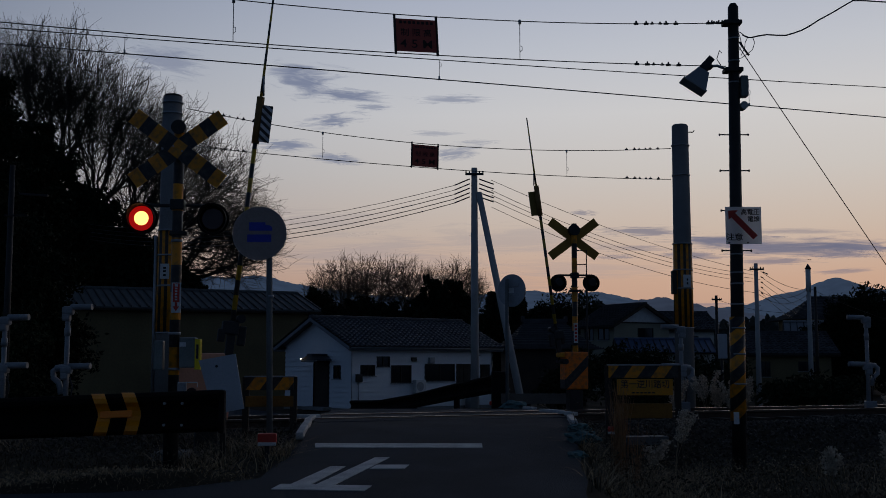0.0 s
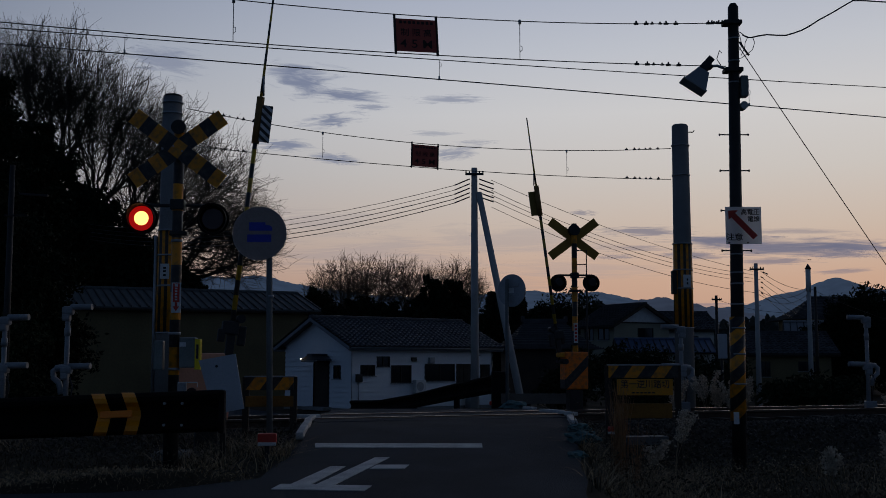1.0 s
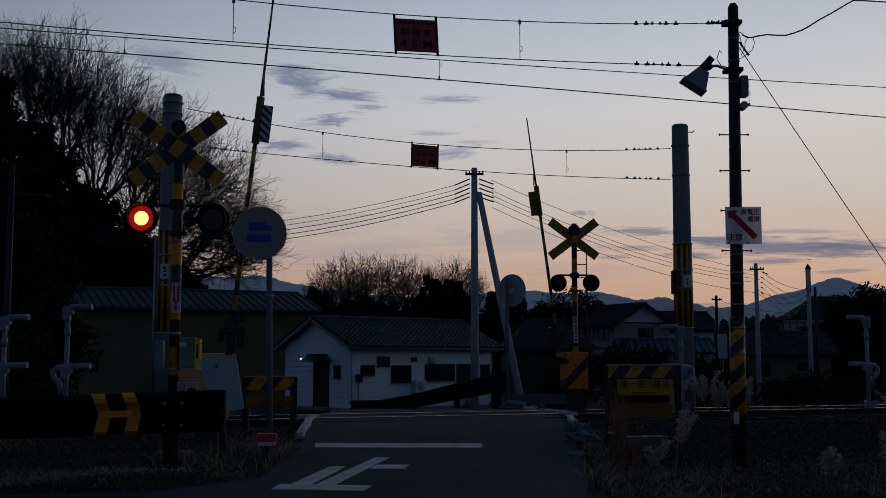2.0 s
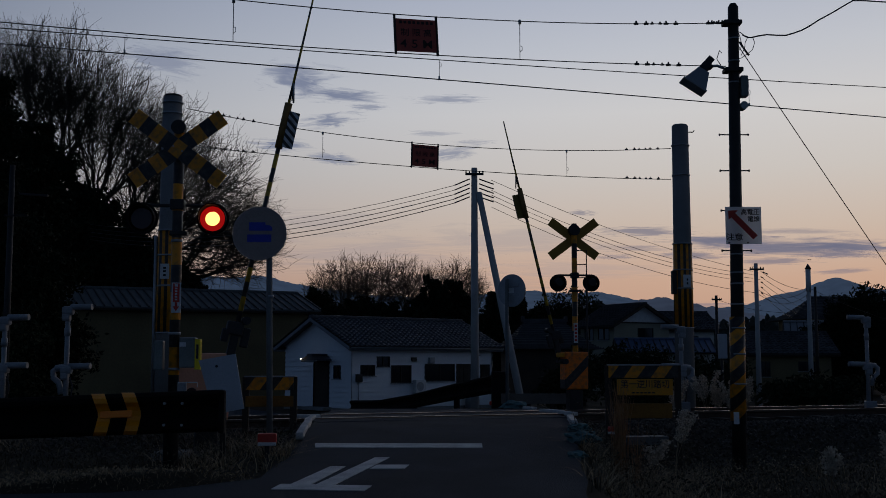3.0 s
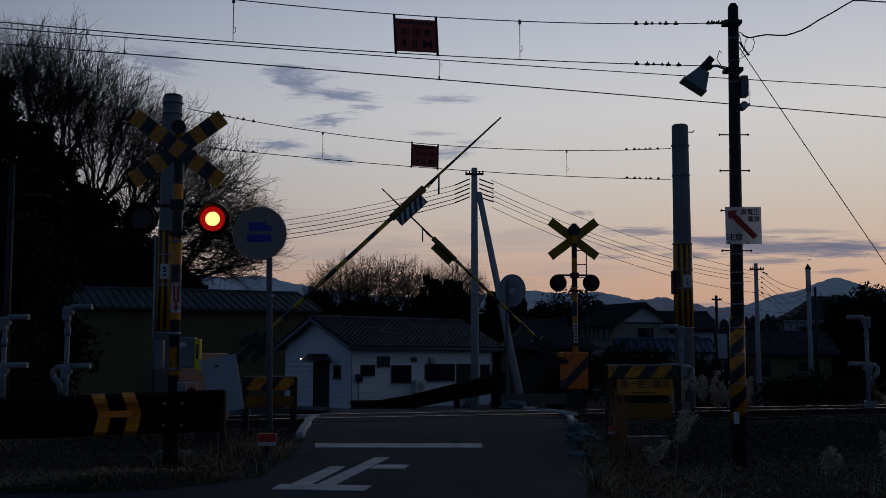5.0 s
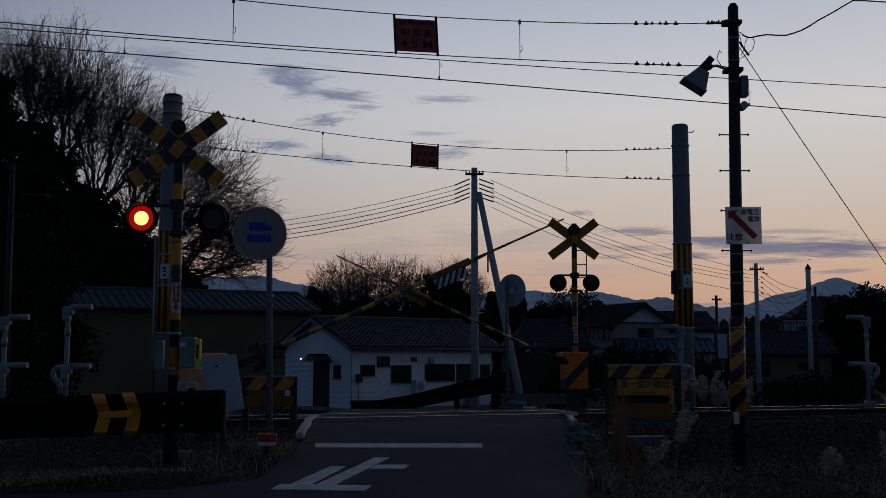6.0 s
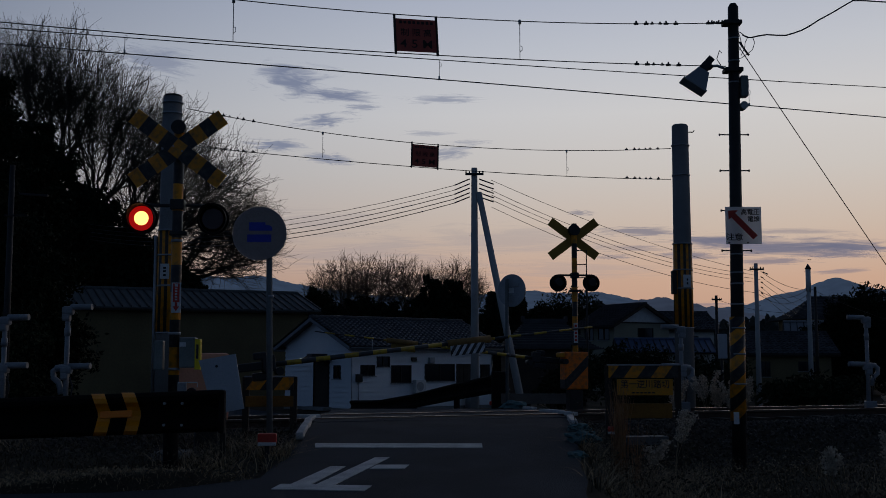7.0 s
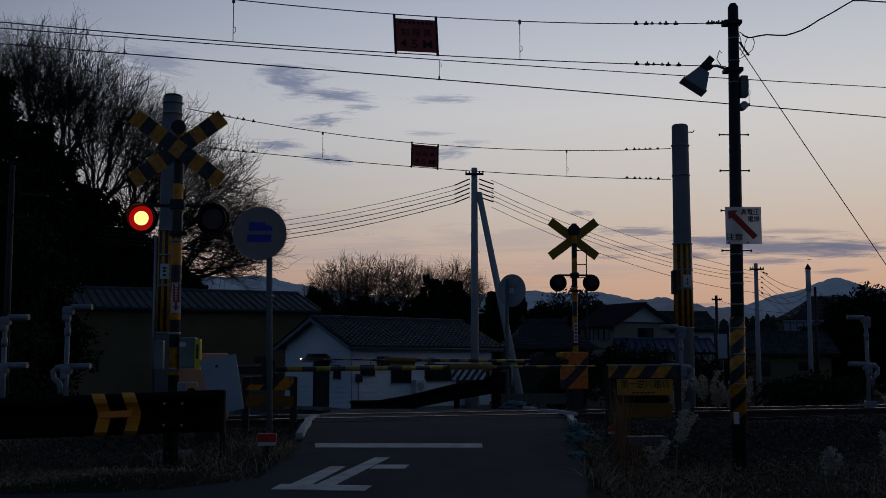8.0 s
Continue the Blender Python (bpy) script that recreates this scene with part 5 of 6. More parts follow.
def bare_tree(x, y, base, fork, cx, cz, rx, rz, seed, label, n=1300, mat=None, min_r=0.0155, twig=1.1, low=-0.5):
    """A winter tree: limbs split again and again towards points that fill a lobed crown round (cx, cz), then end in fans of twigs."""
    r = np.random.default_rng(seed)
    t = thing("bare_tree", pose(x, y, base), label, "tree", "bare trees")
    d = r.normal(size=(n * 4, 3))
    d /= np.linalg.norm(d, axis=1)[:, None]
    d = d[d[:, 2] > low][:n]
    far = r.uniform(0, 1, len(d)) ** 0.5
    far *= np.array([0.94 + 0.26 * noise.noise(Vector(v) * 2.4 + Vector((seed, 0, 0))) for v in d.tolist()])
    pts = d * far[:, None] * np.array([rx, rx, rz]) + np.array([cx - x, 0, cz - base])
    thick, fine = [], []
    top = Vector(((cx - x) * 0.2, 0, fork - base))
    r0 = min_r * len(pts) ** 0.40
    mid = top * 0.5 + Vector((r.normal(0, 0.15), r.normal(0, 0.15), 0))
    thick += [(Vector((0, 0, -0.3)), mid, r0 * 1.35, r0 * 1.1), (mid, top, r0 * 1.1, r0)]
    stack = [(top, Vector((0, 0, 1)), np.arange(len(pts)), r0)]
    while stack:
        p, e, ids, ra = stack.pop()
        m = len(ids)
        if m == 1:
            g = Vector(pts[ids[0]])
            w = g - p
            j = p + w * 0.5 + Vector(r.normal(0, 0.07, 3)) * w.length
            fine += [(p, j, min_r, min_r * 0.9), (j, g, min_r * 0.9, min_r * 0.75)]
            w = (w.normalized() + Vector((0, 0, 0.15))).normalized()
            for o in (j, j.lerp(g, 0.5), g):
                f = (w + Vector(r.normal(0, 0.6, 3))).normalized()
                fine.append((o, o + f * twig * r.uniform(0.4, 1.0), min_r * 0.75, min_r * 0.45))
            continue
        c = Vector(pts[ids].mean(0))
        w = c - p
        step = w.length * r.uniform(0.8, 1.2) * (0.12 if m > 300 else 0.22 if m > 60 else 0.30 if m > 8 else 0.40)
        f = (e * 0.6 + w.normalized() + Vector(r.normal(0, 0.26, 3))).normalized()
        q = p + f * step
        bend = p.lerp(q, 0.5) + Vector(r.normal(0, 0.06, 3)) * step
        rb = max(min_r, min_r * m ** 0.38)
        (thick if m > 24 else fine).extend([(p, bend, min(ra, rb * 1.25), rb), (bend, q, rb, rb * 0.97)])
        v = pts[ids] - np.array(q)
        v /= np.linalg.norm(v, axis=1)[:, None] + 1e-6
        v -= v.mean(0)
        u = np.linalg.eigh(v.T @ v)[1][:, 2]
        pr = v @ u
        order = np.argsort(pr)
        k = min(m - 1, max(1, int(m * r.uniform(0.25, 0.75))))
        for grp in (order[:k], order[k:]):
            stack.append((q, f, ids[grp], rb))
    part("trunk", tree_mesh(thick, 6), mat or bark, t)
    part("crown", tree_mesh(fine, 3), mat or bark, t)
    return t


# bare trees on the slope beside the line, dark evergreens before them
L1 = "tall bare winter tree with fine fanned twigs"
for x, y, fork, cx, cz, rx, rz, seed, n, low in ((-37.01, 90, 14.88, -38.72, 23.22, 5.40, 6.08, 3, 600, -0.7),
                                                (-32.85, 88, 14.56, -33.82, 22.81, 5.72, 5.81, 4, 1200, -0.7),
                                                (-30.09, 86, 12.5, -29.07, 21.07, 5.25, 6.15, 5, 1350, -0.75),
                                                (-28.61, 87, 10.43, -25.57, 18.65, 5.39, 6.44, 6, 1300, -0.8),
                                                (-26.06, 86, 8.15, -21.49, 15.35, 5.33, 6.97, 7, 1350, -0.85),
                                                (-23.79, 85, 6.57, -17.65, 12.11, 5.70, 7.23, 8, 1400, -0.9),
                                                (-22.23, 84, 5.66, -15.45, 9.59, 4.45, 4.20, 9, 800, -0.95)):
    bare_tree(x, y, -1.6, fork, cx, cz, rx, rz, seed, L1, n, min_r=0.016, twig=1.25, low=low)
L2 = "dark evergreen tree, dense down to the ground"
for x, y, top, r, seed, cone in ((-12.4, 31, 9.0, 2.2, 1, True), (-11.6, 32.5, 8.0, 1.5, 2, True), (-10.9, 30, 4.2, 1.4, 3, False), (-14.2, 34, 9.8, 3.0, 4, True), (-11.6, 29, 5.4, 2.0, 6, False),
                                 (-15.6, 36, 8.2, 3.0, 7, False), (-30.34, 80, 21.63, 2.4, 80, False), (-28.66, 79, 18.93, 2.45, 81, False), (-27.2, 79, 17.1, 2.45, 82, False), (-26.08, 80, 15.85, 2.48, 83, False),
                                 (-24.62, 80, 14.71, 2.56, 84, False), (-23.38, 80, 13.61, 2.32, 85, False), (-22.13, 80, 12.26, 2.32, 86, False), (-20.88, 80, 10.56, 2.4, 87, False), (-18.82, 80, 8.34, 2.2, 88, False),
                                 (-17.0, 81, 7.32, 2.02, 89, False), (-30.3, 78, 19.12, 3.12, 90, False), (-28.6, 78, 15.9, 3.12, 91, False), (-27.1, 79, 14.06, 3.36, 92, False), (-25.25, 79, 12.45, 3.56, 93, False),
                                 (-23.21, 79, 10.65, 3.48, 94, False), (-21.37, 79, 8.85, 3.16, 95, False), (-19.15, 79, 7.07, 2.45, 96, False)):
    evergreen(x, y, top, r, seed, L2, 13000, cone, 0.075 if y < 50 else 0.19)
for x, y, top, r, seed in ((-10.6, 27, 2.6, 1.5, 11), (-12.8, 27, 3.2, 1.9, 13), (-14.5, 30, 5.0, 2.3, 15)):
    evergreen(x, y, top, r, seed, "dark rounded evergreen bush behind the track", 9000, False, 0.06, hedge, "evergreen_bush")
# wood behind the white house
for x, y, fork, cx, cz, rx, rz, seed, n in ((-7.12, 84, 2.94, -7.57, 6.38, 2.69, 2.35, 101, 560),
                                           (-5.32, 86, 2.99, -5.25, 6.59, 2.84, 2.67, 102, 620),
                                           (-3.15, 83, 2.91, -2.74, 6.31, 2.41, 2.49, 103, 560),
                                           (-0.39, 87, 3.01, -0.7, 6.31, 1.91, 2.26, 104, 300),
                                           (0.59, 85, 2.96, 1.11, 6.36, 2.12, 2.30, 105, 420),
                                           (1.8, 86, 2.99, 2.32, 6.25, 1.38, 1.89, 106, 200),
                                           (-8.82, 85, 2.96, -9.44, 5.85, 1.45, 1.53, 107, 200)):
    bare_tree(x, y, -1.6, fork, cx, cz, rx, rz, seed, "bare brown tree behind the houses", n, twig_far, 0.0135, 0.8, -0.9)
for x, y, top, r, seed in ((-9.21, 77, 6.26, 1.08, 121), (-8.05, 77, 5.72, 1.39, 122), (-6.51, 77, 5.57, 1.46, 123), (-4.97, 77, 5.45, 1.46, 124), (-3.43, 77, 5.57, 1.46, 125), (-1.89, 77, 5.88, 1.39, 126), (-0.93, 77, 7.03, 1.08, 127), (0.04, 77, 7.73, 1.08, 128), (0.85, 77, 7.27, 0.92, 129), (1.77, 77, 5.37, 1.08, 130), (-7.08, 77, 4.99, 1.85, 131), (-5.54, 77, 4.87, 1.85, 132), (-4.0, 77, 4.87, 1.85, 133), (-2.46, 77, 4.99, 1.85, 134), (-0.92, 77, 5.37, 1.69, 135), (-8.95, 77, 7.11, 0.62, 136), (-8.23, 77, 4.87, 1.69, 137), (0.62, 77, 5.57, 1.54, 138)):
    evergreen(x, y, top, r, seed, "dark evergreen tree behind the houses", 8000, False, 0.16)
# clumps further down the valley
for x, y, top, r, seed, cone in ((7.6, 112, 7.6, 2.0, 41, True), (13.3, 110, 7.3, 2.6, 42, False), (11.0, 112, 6.0, 2.4, 43, False), (5.6, 114, 6.2, 2.2, 44, False), (9.3, 116, 6.2, 2.2, 45, True), (15.6, 112, 5.4, 2.2, 46, False), (4.6, 105, 7.4, 2.0, 74, True), (6.3, 106, 7.3, 2.4, 75, False), (8.4, 105, 6.6, 2.6, 76, False), (10.4, 106, 7.2, 2.4, 77, False), (12.2, 105, 7.6, 2.4, 78, False), (3.2, 104, 6.0, 2.0, 79, False),
                                 (29.6, 80, 6.7, 2.4, 47, False), (28.4, 79, 5.7, 2.0, 86, False), (31.4, 80, 6.6, 2.4, 87, False), (29.2, 78, 5.4, 2.6, 88, False), (32.4, 81, 6.1, 3.0, 48, False), (31.0, 76, 4.6, 3.0, 49, False), (32.4, 77, 5.6, 2.8, 56, False), (28.2, 84, 4.6, 1.8, 50, False), (34.5, 78, 6.0, 2.6, 51, False), (30.5, 60, 1.4, 2.2, 52, False), (26.5, 62, 0.6, 1.6, 53, False)):
    evergreen(x, y, top, r * (1.3 if y > 100 else 1.0), seed, "dark round evergreen among the houses", 9000, cone, 0.14)
for x, y, top, r, seed in ((7.4, 60, 1.7, 1.5, 61), (9.4, 62, 1.9, 1.6, 62), (11.6, 64, 2.0, 1.7, 63), (14.0, 62, 1.2, 1.8, 64), (16.4, 64, 1.1, 1.6, 65), (5.4, 52, 0.6, 1.3, 66), (11.0, 48, 0.4, 1.6, 67), (8.0, 46, 0.5, 1.5, 68), (14.2, 46, 0.2, 1.5, 69), (17.6, 52, 0.2, 1.8, 70)):
    evergreen(x, y, top, r, seed, "dark evergreen shrub in a garden", 2200, False, 0.12, hedge, "evergreen_shrub")


def build_far_wood():
    rng = np.random.default_rng(9)
    verts, faces = [], []
    for i in range(700):
        x = rng.uniform(-150, 190)
        y = rng.uniform(240, 300)
        h = rng.uniform(10.0, 14.5) * (0.88 + 0.2 * math.sin(x * 0.05) ** 2)
        r = h * rng.uniform(0.24, 0.46)
        for j in range(9):
            u = j / 9
            k = len(verts)
            n = 7
            for q in range(n):
                a = q * 6.283 / n + rng.uniform(-0.3, 0.3)
                rr = r * (1 - u) ** 0.7 * rng.uniform(0.6, 1.4)
                verts.append((x + rr * math.cos(a), y + rr * math.sin(a), -1.5 + h * (u + 0.03)))
            verts.append((x + rng.uniform(-0.2, 0.2), y, -1.5 + h * min(1.0, u + 0.22)))
            faces += [(k + q, k + (q + 1) % n, k + n) for q in range(n)]
    me = quads("far_wood", verts, faces)
    me.materials.append(forest_m)
    tagged(new("far_wood", me), "distant dark conifer wood along the valley", "wood", kind="stuff")


build_far_wood()

# ---- houses ----


def house(name, x, y, rz, L, W, eave, ridge, wall_mat, roof_mat, label, openings=(), base=-1.55, over=0.45, siding_h=0.0, tiles=0.0, seams=0.0, group="houses"):
    """A gabled house: x along its ridge. openings: (face, along, foot, width, height, kind)."""
    t = thing(name, pose(x, y, base, 0, 0, rz), label, "house", group)
    E_, R_ = eave - base, ridge - base
    hx, hy = L / 2, W / 2
    faces = {"front": pose(0, -hy, 0), "back": pose(0, hy, 0, 0, 0, 180), "gable_a": pose(-hx, 0, 0, 0, 0, -90), "gable_b": pose(hx, 0, 0, 0, 0, 90)}
    for fname, fm in faces.items():
        half = hx if fname in ("front", "back") else hy
        holes = [o for o in openings if o[0] == fname]
        bm = B()
        xs = sorted({-half, half, *[v for o in holes for v in (o[1] - o[3] / 2, o[1] + o[3] / 2)]})
        zs = sorted({0.0, E_, *[v for o in holes for v in (o[2], o[2] + o[4])]})
        if siding_h:
            zs = sorted(set(zs) | {round(siding_h * i, 4) for i in range(1, int(E_ / siding_h) + 1)})
        for a, b in zip(xs, xs[1:]):
            for c, d in zip(zs, zs[1:]):
                mx_, mz_ = (a + b) / 2, (c + d) / 2
                if any(abs(mx_ - o[1]) < o[3] / 2 and o[2] < mz_ < o[2] + o[4] for o in holes):
                    continue
                if siding_h:
                    # each board hangs out a little over the one below
                    f0, f1 = (c % siding_h) / siding_h, ((d - 1e-5) % siding_h) / siding_h
                    o0, o1 = -0.04 * (1 - f0), -0.04 * (1 - f1)
                    vs = [bm.verts.new(v) for v in ((a, o0, c), (b, o0, c), (b, o1, d), (a, o1, d), (a, 0, c), (b, 0, c))]
                    bm.faces.new(vs[:4])
                    bm.faces.new((vs[4], vs[5], vs[1], vs[0]))
                else:
                    bm.faces.new([bm.verts.new(v) for v in ((a, 0, c), (b, 0, c), (b, 0, d), (a, 0, d))])
                    bm.faces.new([bm.verts.new(v) for v in ((a, 0.12, d), (b, 0.12, d), (b, 0.12, c), (a, 0.12, c))])
                    for e0, e1 in (((a, c), (b, c)), ((b, c), (b, d)), ((b, d), (a, d)), ((a, d), (a, c))):
                        q = ((e0[0] + e1[0]) / 2 + (e1[1] - e0[1]) * 0.01, (e0[1] + e1[1]) / 2 - (e1[0] - e0[0]) * 0.01)
                        if any(abs(q[0] - o[1]) < o[3] / 2 and o[2] < q[1] < o[2] + o[4] for o in holes):
                            bm.faces.new([bm.verts.new(v) for v in ((e0[0], 0, e0[1]), (e1[0], 0, e1[1]), (e1[0], 0.12, e1[1]), (e0[0], 0.12, e0[1]))])
        if fname.startswith("gable"):
            n = max(1, int((R_ - E_) / (siding_h or 0.5)))
            for i in range(n):
                z_a, z_b = E_ + (R_ - E_) * i / n, E_ + (R_ - E_) * (i + 1) / n
                wa, wb = half * (1 - i / n), half * (1 - (i + 1) / n)
                o = -0.04 if siding_h else 0.0
                vs = [bm.verts.new(v) for v in ((-wa, o, z_a), (wa, o, z_a), (wb, 0, z_b), (-wb, 0, z_b))]
                bm.faces.new(vs if wb > 1e-6 else vs[:3])
                if siding_h:
                    bm.faces.new([bm.verts.new(v) for v in ((-wa, 0, z_a), (wa, 0, z_a), (wa, o, z_a), (-wa, o, z_a))])
        bmesh.ops.remove_doubles(bm, verts=bm.verts[:], dist=0.003)
        part("wall", bm, wall_mat, t, m=fm)
        for _, u, foot, w, h, kind in holes:
            if kind == "door":
                dr = part("door", box(B(), (u, 0.08, foot + h / 2), (w, 0.05, h), 0.01), dark_wood, t, "dark wooden door", m=fm)
                part("door_panel", box(B(), (u, 0.05, foot + h * 0.5), (w * 0.7, 0.03, h * 0.8), 0.01), dark_wood, dr)
                part("doorstep", box(B(), (u, -0.25, foot - 0.05), (w * 1.3, 0.5, 0.16), 0.02), concrete, dr)
            elif kind == "shutter":
                s = part("shutter", box(B(), (u, 0.04, foot + h / 2), (w, 0.06, h), 0.01), dark_wood, t, "closed grey-brown shutter", m=fm)
                for i in range(6):
                    part("slat", box(B(), (u - w / 2 + w * (i + 0.5) / 6, 0.0, foot + h / 2), (w / 6 * 0.8, 0.03, h * 0.94), 0.004), dark_wood, s)
            else:
                wd = part("window", box(B(), (u, 0.12, foot + h / 2), (w, 0.04, h)), dark_wood, t, "dark unlit window", m=fm)
                bm = B()
                fr = 0.045
                for cx, cz, sx, sz in ((u, foot + fr / 2, w, fr), (u, foot + h - fr / 2, w, fr), (u - w / 2 + fr / 2, foot + h / 2, fr, h), (u + w / 2 - fr / 2, foot + h / 2, fr, h), (u, foot + h / 2, fr, h)):
                    box(bm, (cx, 0.0, cz), (sx, 0.08, sz), 0.004)
                part("window_frame", bm, dark_iron, wd)
                for s in (-1, 1):
                    part("pane", box(B(), (u + s * w / 4, 0.02 + s * 0.008, foot + h / 2), (w / 2 - fr, 0.008, h - 2 * fr)), m_glass, wd)
                part("window_sill", box(B(), (u, -0.05, foot - 0.02), (w + 0.1, 0.1, 0.035), 0.005), galv, wd)
    # roof: two slopes with thickness, ridge and rims
    slope = math.atan2(R_ - E_, hy)
    ln = (hy + over) / math.cos(slope)
    part("roof_ridge", box(B(), (0, 0, R_ + 0.06), (L + 2 * over, 0.34, 0.20), 0.05), roof_mat, t)
    for s in (-1, 1):
        m = Matrix.Translation((0, 0, R_)) @ pose(0, 0, 0, 0, 0, 0 if s < 0 else 180) @ pose(0, 0, 0, math.degrees(slope), 0, 0)
        bm = box(B(), (0, -ln / 2, -0.02), (L + 2 * over, ln, 0.10), 0.01)
        sl = part("roof_slope", bm, roof_mat, t, m=m)
        if seams:
            me = mesh_of("seam", box(B(), (0, -ln / 2, 0.06), (0.07, ln, 0.09)))
            k = int((L + 2 * over) / seams)
            for i in range(k + 1):
                part("seam", me, dark_iron, sl, m=Matrix.Translation((-(L / 2 + over) + i * (L + 2 * over) / k, 0, 0)))
        if tiles:
            cols, rows_ = int((L + 2 * over) / tiles), int(ln / (tiles * 0.88))
            tw, th = (L + 2 * over) / cols, ln / rows_
            verts, fcs = [], []
            for r in range(rows_):
                for c in range(cols):
                    x0 = -(L / 2 + over) + c * tw
                    y1 = -r * th
                    k = len(verts)
                    for yy, lift in ((y1 + 0.04, 0.035), (y1 - th, 0.085)):
                        for q, up in ((0.0, 0.0), (0.22, -0.02), (0.5, -0.025), (0.75, 0.03), (1.0, 0.035)):
                            verts.append((x0 + q * tw, yy, 0.03 + lift + up))
                    for q in (0, 4):
                        verts.append((x0 + (q / 4) * tw, y1 - th, 0.03))
                    for q in range(4):
                        fcs.append((k + q, k + 5 + q, k + 6 + q, k + 1 + q))
                    fcs.append((k + 5, k + 10, k + 11, k + 9, k + 8, k + 7, k + 6))
            me = quads("roof_tiles", verts, fcs)
            tl = part("roof_tiles", me, roof_mat, sl)
            tagged(tl, kind="stuff")
        part("eave_board", box(B(), (0, -ln + 0.02, -0.10), (L + 2 * over, 0.04, 0.14), 0.01), trim_grey if siding_h else dark_wood, sl)
        for e in (-1, 1):
            part("barge_board", box(B(), (e * (L / 2 + over), -ln / 2, -0.06), (0.05, ln, 0.16 if siding_h else 0.20), 0.01), trim_grey if siding_h else dark_wood, sl)
    return t


wh = house("white_house", -2.73, 58.03, 40, 8.8, 5.75, 1.70, 2.95, siding, tile_m, "single-storey white clapboard house with grey tiled roof",
           [("front", -3.50, 1.72, 0.86, 0.52, "w"), ("front", -2.58, 2.14, 0.78, 0.50, "w"), ("front", -1.50, 1.36, 1.25, 0.86, "w"), ("front", 0.93, 1.42, 1.94, 0.86, "w"), ("front", 2.72, 1.32, 1.45, 0.96, "shutter"), ("front", 3.95, 1.40, 0.7, 0.85, "shutter"),
            ("gable_a", 0.37, 0.20, 1.40, 2.22, "door"), ("gable_a", 1.72, 1.58, 0.62, 0.64, "w")], siding_h=0.24, tiles=0.29)
GA = pose(-4.4, 0, 0, 0, 0, -90)
bm = prism(B(), [(-0.12, -0.02), (-0.08, 0.06), (0.15, 0.14), (0.38, 0.24), (0.72, 0.24), (0.92, 0.13), (1.12, 0.05), (1.15, -0.02)], 0.95, m=Matrix.Translation((0.12, -0.93, 2.46)))
aw = part("door_canopy", bm, tile_m, wh, "small hipped tile canopy over the door", m=GA)
part("canopy_ridge", box(B(), (0.67, -0.45, 2.73), (0.45, 0.95, 0.08), 0.03), tile_m, aw)
part("canopy_fascia", box(B(), (0.635, -0.94, 2.41), (1.24, 0.04, 0.08), 0.01), post_grey, aw)
part("porch_bulb", rod(B(), (0.04, -0.99, 2.50), (0.04, -0.99, 2.56), 0.035, 0.035, 10), porch_glow, aw, "small lit porch bulb")
FA = pose(0, -2.875, 0)
ac = part("air_conditioner", box(B(), (-0.52, -0.20, 1.2), (0.62, 0.30, 0.62), 0.02), white_m, wh, "white air conditioner unit on the wall", m=FA)
part("fan_grille", rod(B(), (-0.58, -0.352, 1.2), (-0.58, -0.36, 1.2), 0.22, 0.22, 20), galv, ac)
part("bracket", box(B(), (-0.52, -0.15, 0.87), (0.58, 0.24, 0.04), 0.005), galv, ac)
part("meter_box", box(B(), (-4.05, -0.10, 1.62), (0.32, 0.16, 0.38), 0.02), dark_iron, wh, m=FA)
part("downpipe", rod(B(), (-4.05, -0.06, 0.05), (-4.05, -0.06, 1.5), 0.03, 0.03, 8), galv, wh, m=FA)
part("downpipe", rod(B(), (4.35, -0.08, 0.05), (4.35, -0.08, 3.05), 0.035, 0.035, 8), galv, wh, m=FA)
part("gutter", rod(B(), (-4.8, -0.52, 3.02), (4.8, -0.52, 3.02), 0.04, 0.04, 10), post_grey, wh, m=FA)
part("wall_vent", box(B(), (-0.75, -0.06, 2.5), (0.3, 0.12, 0.2), 0.02), dark_iron, wh, m=FA)
part("wall_vent", box(B(), (0.35, -0.08, 2.45), (0.32, 0.14, 0.3), 0.02), galv, wh, m=FA)
part("gas_cylinder", rod(B(), (3.05, -0.3, 0.0), (3.05, -0.3, 1.1), 0.18, 0.18, 14), galv, wh, m=FA)
part("gas_cylinder", rod(B(), (2.6, -0.3, 0.0), (2.6, -0.3, 1.1), 0.18, 0.18, 14), galv, wh, m=FA)
part("foundation", box(B(), (0, 0, 0.06), (8.9, 5.85, 0.28), 0.01), concrete, wh)

house("long_shed", -16.25, 66.6, 25, 14.8, 7.8, 3.94, 5.0, ochre, metal_roof, "long ochre shed with a dark seamed metal roof", [], seams=0.46, over=0.6)


